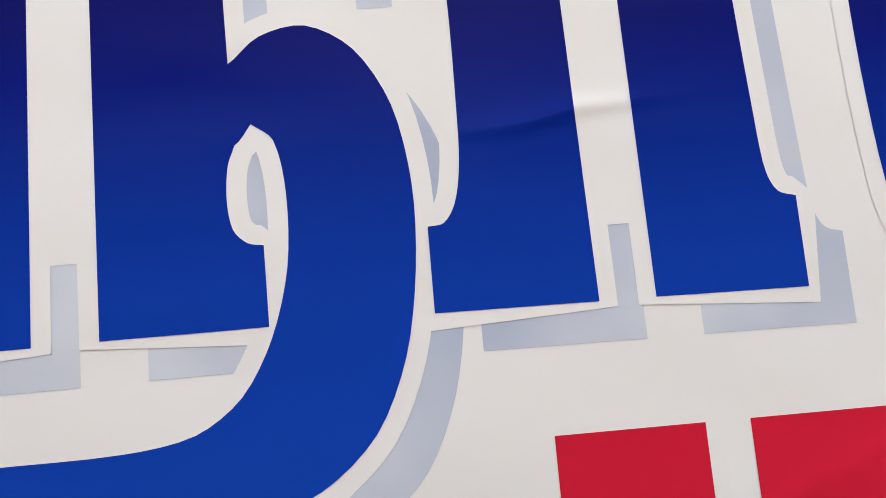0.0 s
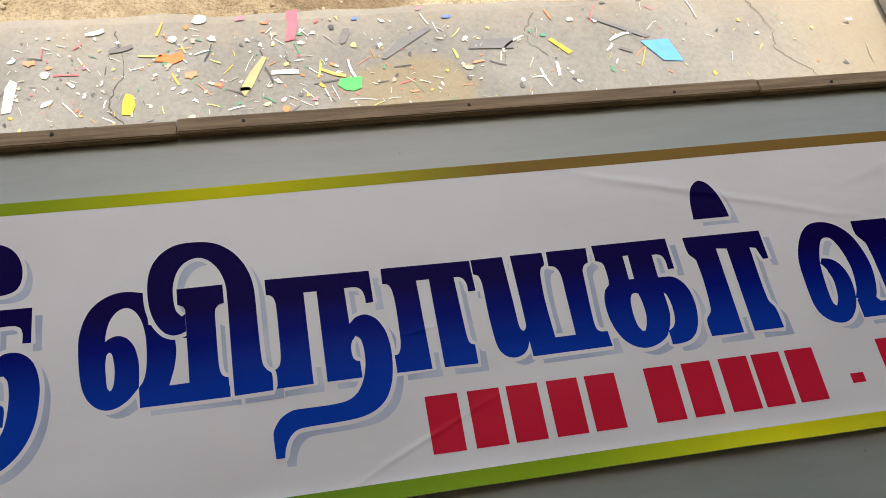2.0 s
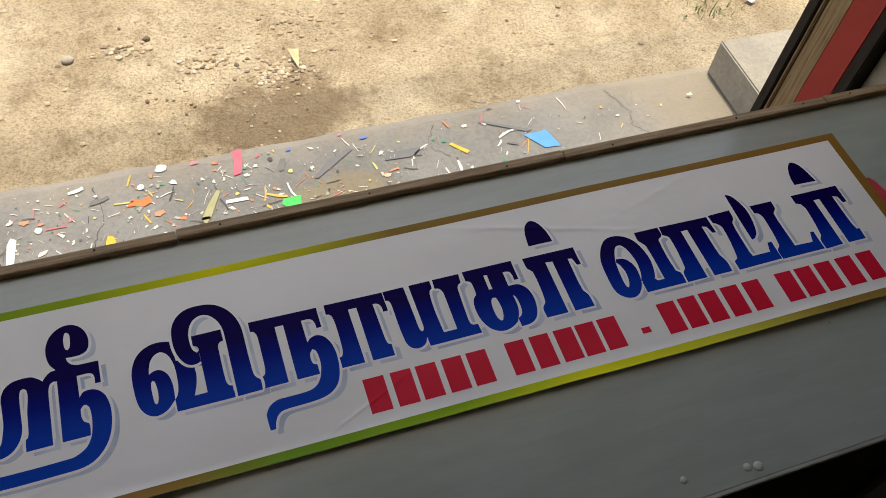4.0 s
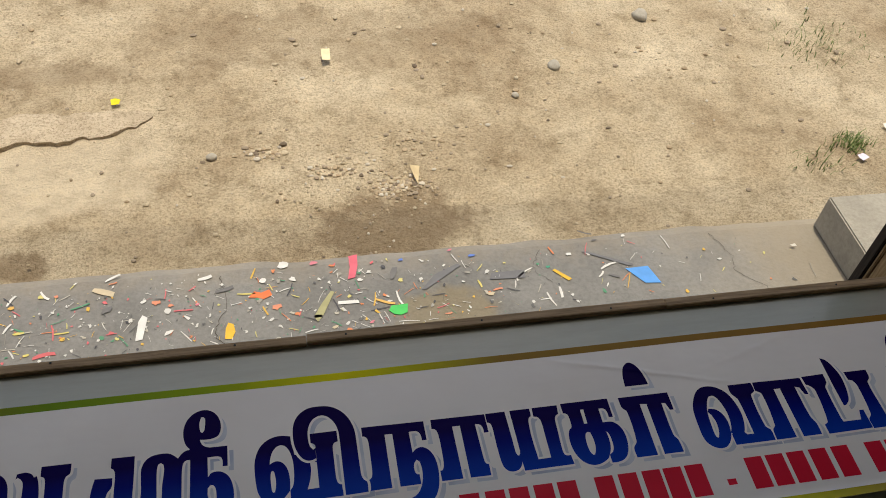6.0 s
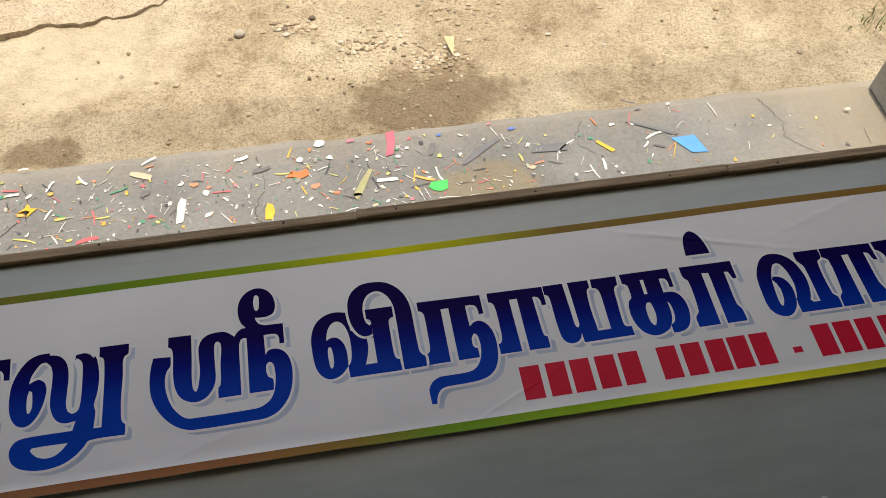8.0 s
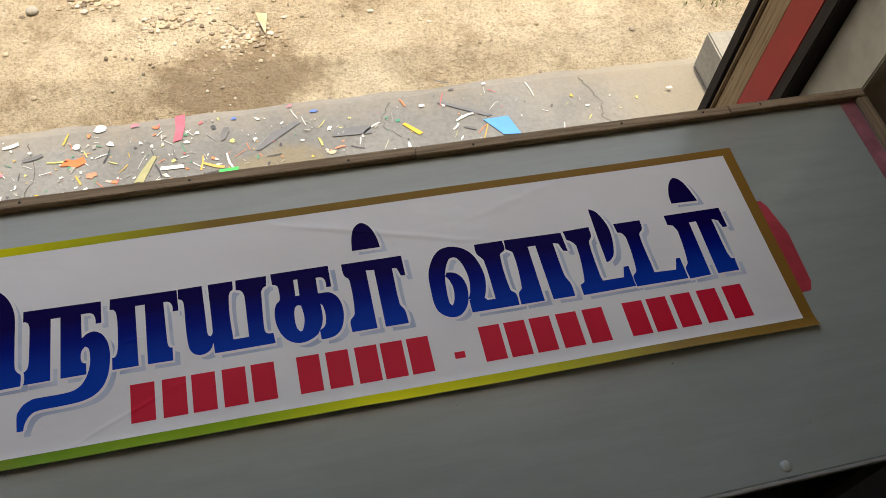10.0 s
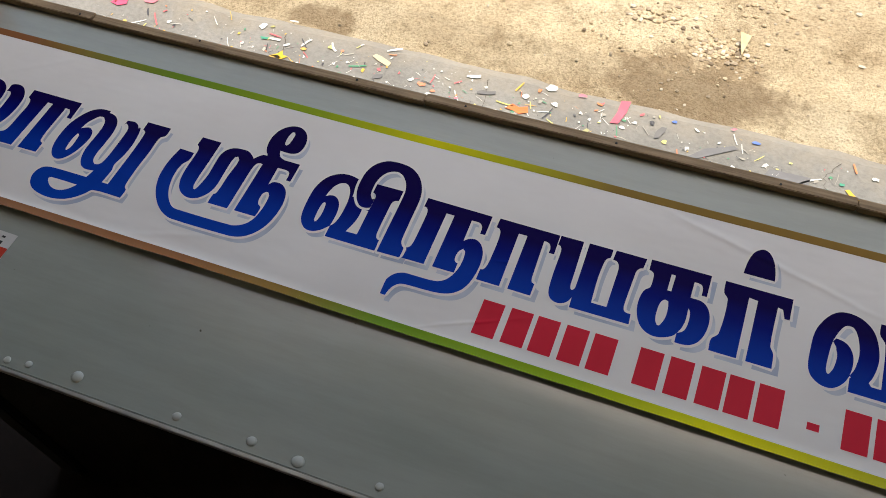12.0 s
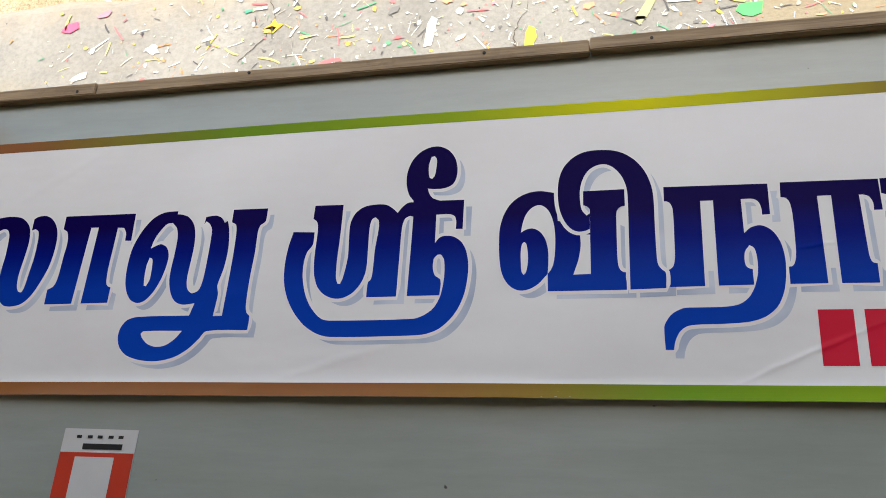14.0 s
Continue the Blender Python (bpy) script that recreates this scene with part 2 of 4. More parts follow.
def flat(points, z, bm=None, thick=0.0):
    """A filled outline in the plane z, or a thin plate of it."""
    bm = bm or bmesh.new()
    face = bm.faces.new([bm.verts.new((x, y, z)) for x, y in points])
    face.normal_update()
    if face.normal.z < 0:
        face.normal_flip()
    if thick:
        low = bmesh.ops.extrude_face_region(bm, geom=[face])["geom"]
        for v in low:
            if isinstance(v, bmesh.types.BMVert):
                v.co.z += thick
        return bm
    bmesh.ops.triangulate(bm, faces=[face])
    return bm


def smooth_path(pts, closed=False, steps=7):
    """A curve through the given rows (place and width)."""
    p = [Vector(q) for q in pts]
    n = len(p)
    out = []
    for i in range(n if closed else n - 1):
        a, b, c, d = (p[(i + k) % n] if closed else p[max(0, min(n - 1, i + k))] for k in (-1, 0, 1, 2))
        for s in range(steps):
            t = s / steps
            out.append(0.5 * (2 * b + (c - a) * t + (2 * a - 5 * b + 4 * c - d) * t * t + (3 * b - a - 3 * c + d) * t ** 3))
    if not closed:
        out.append(p[-1])
    return out


def rounded(points, steps=5):
    """An outline whose gentle corners are drawn as curves and whose sharp ones stay."""
    n = len(points)
    p = [Vector((x, y, 0)) for x, y in points]
    sharp = []
    for i in range(n):
        a, b = p[i] - p[i - 1], p[(i + 1) % n] - p[i]
        sharp.append(a.angle(b, 0) > radians(52))
    out = []
    for i in range(n):
        b, c = p[i], p[(i + 1) % n]
        out.append(b)
        if sharp[i] and sharp[(i + 1) % n]:
            continue
        reach = (c - b).length
        a = b * 2 - c if sharp[i] else p[i - 1]
        d = c * 2 - b if sharp[(i + 1) % n] else p[(i + 2) % n]
        ta, td = (c - a), (d - b)
        ta = ta.normalized() * reach * 0.9 if ta.length else ta
        td = td.normalized() * reach * 0.9 if td.length else td
        for s in range(1, steps):
            t = s / steps
            h1, h2, h3, h4 = 2 * t**3 - 3 * t**2 + 1, -2 * t**3 + 3 * t**2, t**3 - 2 * t**2 + t, t**3 - t**2
            out.append(b * h1 + c * h2 + ta * h3 + td * h4)
    return [(q.x, q.y) for q in out]


def ribbon(path, z, grow=0.0, bm=None, closed=False):
    """A flat band along rows of x, y, width."""
    bm = bm or bmesh.new()
    rows, n = [], len(path)
    for i, q in enumerate(path):
        a, b = path[(i - 1) % n if closed else max(0, i - 1)], path[(i + 1) % n if closed else min(n - 1, i + 1)]
        d = Vector((b.x - a.x, b.y - a.y))
        d = d.normalized() if d.length > 1e-9 else Vector((1, 0))
        h, up = q.z / 2 + grow, z + i * 3e-7
        rows.append((bm.verts.new((q.x - d.y * h, q.y + d.x * h, up)), bm.verts.new((q.x + d.y * h, q.y - d.x * h, up))))
    for (a, b), (c, d) in zip(rows, rows[1:] + rows[:1] if closed else rows[1:]):
        f = bm.faces.new((a, b, d, c))
        f.normal_update()
        if f.normal.z < 0:
            f.normal_flip()
    return bm


# ---- ground, step and building ----
def spaced(lo, fine_lo, fine_hi, hi, step):
    inner = list(np.arange(fine_lo, fine_hi + 1e-6, step))
    out_hi, out_lo, d = [], [], step
    x = inner[-1]
    while x < hi:
        d *= 1.5
        x = min(hi, x + d)
        out_hi.append(x)
    x, d = inner[0], step
    while x > lo:
        d *= 1.5
        x = max(lo, x - d)
        out_lo.append(x)
    return out_lo[::-1] + inner + out_hi


GROUND, STEP = -0.018, 0.078


def ground():
    xs, ys = spaced(-300, -1.6, 4.0, 300, 0.022), spaced(-300, 0.7, 3.4, 300, 0.022)
    verts = []
    for y in ys:
        for x in xs:
            p = Vector((x, y, 0))
            near = max(0.0, 1 - max(abs(x - 1) - 3, abs(y - 2) - 2, 0) / 3)
            h = 0.018 * noise.noise(p * 1.7) + 0.012 * noise.noise(p * 5) + 0.006 * noise.noise(p * 17) + 0.003 * noise.noise(p * 43)
            # scuffed hollows beside the step
            for cx, cy, r, deep in ((-0.06, 0.92, 0.10, 0.02), (-0.54, 0.97, 0.09, 0.02), (-0.26, 0.94, 0.06, 0.012), (0.6, 1.08, 0.08, 0.01)):
                q = ((x - cx) / r) ** 2 + ((y - cy) / (r * 0.6)) ** 2
                h -= deep * math.exp(-q)
            verts.append((x, y, h * near + GROUND - (0.03 if y < 0.75 else 0)))
    w = len(xs)
    faces = [(j * w + i, j * w + i + 1, (j + 1) * w + i + 1, (j + 1) * w + i) for j in range(len(ys) - 1) for i in range(w - 1)]
    me = bpy.data.meshes.new("ground")
    me.from_pydata(verts, [], faces)
    me.shade_smooth()
    me.materials.append(M["sand"])
    return tagged(new("ground", me), "sunlit sandy earth yard with grit and scuffs", "ground", kind="structure")


ground()


def step_slab():
    """The concrete step in front of the shop, with a crumbled outer edge and open cracks."""
    bm = bmesh.new()
    rows = []
    xs = np.arange(-1.6, 2.6, 0.03)
    for x in xs:
        edge = 0.836 + 0.008 * noise.noise((x * 2.1, 0, 0)) + 0.008 * noise.noise((x * 9, 3, 0))
        col = []
        for y, z in ((-3.3, STEP), (0.3, STEP), (0.5, STEP), (edge - 0.03, STEP - 0.002), (edge, STEP - 0.016 + 0.01 * noise.noise((x * 7, 0, 2))), (edge + 0.012, -0.06)):
            col.append(bm.verts.new((x, y, z)))
        rows.append(col)
    for a, b in zip(rows, rows[1:]):
        for k in range(5):
            bm.faces.new((a[k], b[k], b[k + 1], a[k + 1]))
    ob = link("pavement", bm, M["concrete"], smooth=False)
    tagged(ob, "worn grey concrete step in front of the shop", "pavement", kind="structure")
    for pts in ([(1.70, 0.80), (1.74, 0.72), (1.73, 0.66), (1.79, 0.60), (1.80, 0.55), (1.86, 0.47)], [(0.42, 0.79), (0.43, 0.70), (0.40, 0.62), (0.44, 0.55), (0.43, 0.42)], [(1.22, 0.79), (1.20, 0.73), (1.24, 0.68)], [(-0.13, 0.78), (-0.11, 0.7), (-0.17, 0.62)]):
        path = smooth_path([(x + random.uniform(-0.008, 0.008), y, random.uniform(0.0005, 0.0018)) for x, y in pts], steps=9)
        for q in path:
            q.x += 0.009 * noise.noise((q.x * 40, q.y * 90, 0)) + 0.005 * noise.noise((q.x * 90, q.y * 240, 4))
        part("crack", ribbon(path, STEP + 0.0005), M["crack"], ob)


step_slab()

block = link("concrete_block", box((2.015, 0.18, STEP), (2.62, 0.80, STEP + 0.11), 0.004), M["block"])
tagged(block, "pale cement block at the end of the step", "block", kind="structure")


def room():
    def wall(name, lo, hi, label="plastered shop wall"):
        tagged(link(name, box(lo, hi), M["wall"]), label, "wall", kind="structure")
    wall("wall_back", (-1.7, -3.3, 0.05), (2.9, -3.15, 2.9))
    wall("wall_left", (-1.85, -3.3, 0.05), (-1.7, 0.55, 2.9))
    wall("wall_right", (2.9, -3.3, 0.05), (3.05, 0.55, 2.9))
    wall("wall_front_left", (-1.7, 0.30, 0.05), (-0.62, 0.38, 2.9))
    wall("wall_front_right", (1.93, 0.30, 0.05), (2.9, 0.38, 2.9))
    wall("wall_front_lintel", (-0.62, 0.30, 2.55), (1.93, 0.5, 2.9))
    # floor coloured near black in place of the shade under and before the table
    tagged(link("floor", box((-1.7, -3.15, STEP - 0.02), (2.9, 0.1, STEP + 0.006)), M["dark"]), "shop floor coloured near black for the darkness round the table", "floor", kind="structure")
    tagged(link("ceiling", box((-1.85, -3.3, 2.9), (3.05, 0.55, 3.0)), M["wall"]), "plain shop ceiling", "ceiling", kind="structure")


room()


def awning():
    """A dusty clear corrugated roof sheet over the step, on two wooden arms."""
    m = Mat("dusty_roof_sheet", 0.45, 0, 0.3)
    col = m.ramp(m.noise(3, 6, 0.6), [(0.3, (0.60, 0.62, 0.58)), (0.7, (0.74, 0.75, 0.70))])
    m.colour(col)
    clear = m.node("ShaderNodeBsdfTransparent", Color=(0.96, 0.97, 0.97, 1))
    blend = m.node("ShaderNodeMixShader", Fac=0.78)
    m.t.links.new(m.b.outputs[0], blend.inputs[1])
    m.t.links.new(clear.outputs[0], blend.inputs[2])
    m.t.links.new(blend.outputs[0], m.t.nodes["Material Output"].inputs["Surface"])
    roof = thing("awning", "dusty clear corrugated roof sheet over the shop step", "awning")
    bm = bmesh.new()
    xs = np.arange(-2.0, AWNING_END + 0.001, 0.01)
    lines = []
    for y in (0.39, 0.75, 1.1, AWNING_FRONT):
        z = 2.06 - 0.14 * (y - 0.39)
        lines.append([bm.verts.new((x, y, z + 0.006 * math.sin(x * 82))) for x in xs])
    for p, q in zip(lines, lines[1:]):
        for k in range(len(xs) - 1):
            bm.faces.new((p[k], p[k + 1], q[k + 1], q[k]))
    part("roof_sheet", bm, m.m, roof, "dusty clear corrugated sheet", True)
    for x in (-1.8, 2.7):
        bm = box((x, 0.385, 2.0), (x + 0.04, AWNING_FRONT - 0.03, 2.04), 0.003)
        for v in bm.verts:
            v.co.z -= 0.14 * (v.co.y - 0.39)
        part("arm", bm, M["dark_wood"], roof, "dark wooden arm")


AWNING_END, AWNING_FRONT = 2.8, 1.42
awning()


def door(name, label, group, slabs):
    """Planks of a folded door; rows of name, material and two corners."""
    d = thing(name, label, "door", group=group)
    for part_name, mat, lo, hi in slabs:
        part(part_name, box(lo, hi, 0.002), M[mat], d)


door("folding_door", "folded wooden door with dark edge, bare plank and red panel", "doors", (
    ("edge_strip", "dark_wood", (1.676, 0.287, STEP), (1.712, 0.309, 2.5)),
    ("bead", "plank", (1.680, 0.279, STEP), (1.712, 0.2865, 2.5)),
    ("plank", "plank", (1.684, 0.234, STEP), (1.712, 0.2785, 2.5)),
    ("panel", "red", (1.681, 0.174, STEP), (1.712, 0.2335, 2.5)),
    ("edge_strip", "dark_wood", (1.679, 0.151, STEP), (1.712, 0.1735, 2.5)),
    ("plank", "pale", (1.705, 0.06, STEP), (1.74, 0.1505, 2.5)),
))
door("folding_door", "red painted wooden door leaf with a black band", "doors", (
    ("panel", "red", (-0.62, 0.27, 0.36), (-0.40, 0.298, 2.5)),
    ("band", "dark_wood", (-0.62, 0.265, 0.312), (-0.40, 0.298, 0.3585)),
    ("panel", "red", (-0.62, 0.27, STEP), (-0.40, 0.298, 0.311)),
))


# ---- the board on its table ----
TILT = 0.36
Z_SHEET = 0.82
BOARD = pose(0, 0, Z_SHEET, 0, 0, TILT)


def front(x):
    """The near edge of the sheet runs askew to the battens."""
    return -0.4268 + 0.0095 * x


def skewed(bm, inset=0.0):
    for v in bm.verts:
        if v.co.y < -0.3:
            v.co.y += front(v.co.x) + 0.417 + inset
    return bm


def board():
    b = thing("sign_board", "grey painted sheet board framed with raw wooden battens", "board", BOARD)
    part("sheet", skewed(box((-0.047, -0.417, -0.004), (1.70, 0.0468, 0.0), 0.001)), M["sheet"], b, "grey painted metal sheet")
    part("edge_trim", skewed(box((-0.047, -0.4215, -0.006), (1.70, -0.4175, 0.0016), 0.0008)), M["trim"], b, "bright metal edge")
    part("core", skewed(box((-0.04, -0.41, -0.03), (1.69, 0.038, -0.005))), M["dark_wood"], b)
    # far battens, butted end to end
    x = -0.047
    for x1 in (0.14, 0.61, 1.10, 1.507, 1.70):
        jog = random.uniform(-0.0008, 0.0008)
        bm = box((x, 0.0338 + jog, 0.0003), (x1 - 0.0008, 0.0466 + jog, 0.0092 + jog), 0.0009)
        part("batten", bm, M["batten"], b, "raw wooden batten")
        x = x1
    part("batten", skewed(box((-0.047, -0.41, 0.0003), (-0.034, 0.0331, 0.0092), 0.0009)), M["batten_side"], b, "raw wooden batten")
    part("batten", skewed(box((1.686, -0.41, 0.0003), (1.70, 0.0331, 0.0092), 0.0009)), M["batten_side"], b, "raw wooden batten")
    part("tape", box((-0.0335, -0.4, 0.0003), (-0.0165, 0.0331, 0.0007)), M["tape_faded"], b, "faded red tape")
    part("tape", box((1.664, -0.4, 0.0003), (1.685, 0.0331, 0.0007)), M["tape_faded"], b, "faded red tape")
    for u in (0.03, 0.12, 0.3, 0.52, 0.66, 0.84, 1.02, 1.17, 1.36, 1.47, 1.55):
        bm = bmesh.new()
        bmesh.ops.create_cone(bm, cap_ends=True, segments=8, radius1=0.0016, radius2=0.0013, depth=0.0008)
        for q in bm.verts:
            q.co += Vector((u, 0.040 + 0.002 * math.sin(u * 90), 0.0098))
        part("nail_head", bm, M["black"], b)
    rng = random.Random(4)
    for u, v, r in ((0.245, -0.410, 0.0045), (0.276, -0.404, 0.0062), (0.302, -0.414, 0.0045), (0.335, -0.416, 0.004), (0.359, -0.413, 0.004), (0.414, -0.408, 0.0062), (0.53, -0.411, 0.0045), (0.61, -0.409, 0.005), (0.66, -0.412, 0.006), (0.74, -0.408, 0.004), (0.86, -0.409, 0.005), (1.049, -0.394, 0.004), (1.121, -0.4015, 0.0045), (1.133, -0.404, 0.0055), (1.38, -0.402, 0.006), (1.55, -0.402, 0.005)):
        bm = bmesh.new()
        bmesh.ops.create_uvsphere(bm, u_segments=12, v_segments=6, radius=r)
        for q in bm.verts:
            q.co = Vector((u + q.co.x * (1 + 0.15 * rng.random()), v + q.co.y, max(-0.001, q.co.z * 0.35)))
        part("screw_head", bm, M["rivet"], b, smooth=True)
    return b


board()


def table():
    t = thing("work_table", "dark wooden table under the sign board", "table", BOARD)
    part("apron", box((0.02, -0.37, -0.13), (1.62, -0.345, -0.031)), M["dark_wood"], t)
    part("apron", box((0.02, -0.02, -0.13), (1.62, 0.0, -0.031)), M["dark_wood"], t)
    for x in (0.0, 1.58):
        for y in (-0.38, -0.04):
            part("leg", box((x, y, -0.742), (x + 0.05, y + 0.05, -0.031), 0.003), M["dark_wood"], t)
    part("shelf", box((0.0, -0.36, -0.45), (1.63, 0.0, -0.43)), M["dark_wood"], t)
    # unseen panels, added to keep light out from under the table
    part("back_panel", box((0.05, -0.035, -0.735), (1.58, -0.021, -0.131)), M["dark_wood"], t)
    part("front_panel", box((0.05, -0.366, -0.735), (1.58, -0.352, -0.131)), M["dark_wood"], t)


table()


# ---- the printed banner ----
LEFT, RIGHT, LOW = -0.006, 1.487, -0.2555
BANNER = pose(0, 0, Z_SHEET + 0.0006)
banner = thing("banner", "white printed vinyl banner with blue lettering and a shaded border", "banner", BANNER)


def top_edge(x):
    """The upper cut runs a little askew to the writing, and not quite straight."""
    return -0.0098 + 0.0045 * x + 0.0012 * noise.noise((x * 4, 2, 0))


def lift(x, y):
    """The lower edge stands a little off the sheet, in slow waves."""
    k = max(0.0, (-0.236 - y) / 0.02)
    return k * k * (0.0065 + 0.005 * noise.noise((x * 5, 0, 7)) + 0.002 * noise.noise((x * 13, 0, 1)))


def strip(x0, x1, low, high, z, nx=1, ny=1):
    """A patch of the sheet between two lines, given as functions of x."""
    bm = bmesh.new()
    g = []
    for j in range(ny + 1):
        row = []
        for i in range(nx + 1):
            x = x0 + (x1 - x0) * i / nx
            y = low(x) + (high(x) - low(x)) * j / ny
            row.append(bm.verts.new((x, y, z + lift(x, y))))
        g.append(row)
    for a, b in zip(g, g[1:]):
        for k in range(nx):
            bm.faces.new((a[k], a[k + 1], b[k + 1], b[k]))
    return bm


def low_edge(x):
    return LOW - 0.0045 * max(0.0, 0.5 - x) + 0.001 * noise.noise((x * 3, 8, 0))


def low_inner(x):
    return low_edge(x) + 0.012


def field():
    bm = strip(LEFT, RIGHT, low_edge, top_edge, 0.0, 150, 64)
    ob = part("vinyl_sheet", bm, M["white"], banner, "white vinyl sheet with soft creases", True)
    mod = ob.modifiers.new("thickness", "SOLIDIFY")
    mod.thickness, mod.offset = 0.0004, -1
    return ob


field()
part("border_top", strip(LEFT, RIGHT, lambda x: top_edge(x) - 0.0105, top_edge, 0.0001, 60, 1), M["top"], banner, "brown, green and yellow shaded border")
part("border_bottom", strip(LEFT, RIGHT, low_edge, low_inner, 0.0001, 150, 8), M["bottom"], banner, "brown, green and yellow shaded border")
part("border_left", strip(LEFT, LEFT + 0.0115, low_inner, lambda x: top_edge(x) - 0.0105, 0.0001, 1, 40), M["top"], banner, "brown border")
part("border_right", strip(RIGHT - 0.0135, RIGHT, low_inner, lambda x: top_edge(x) - 0.0105, 0.0001, 1, 40), M["top"], banner, "brown border")

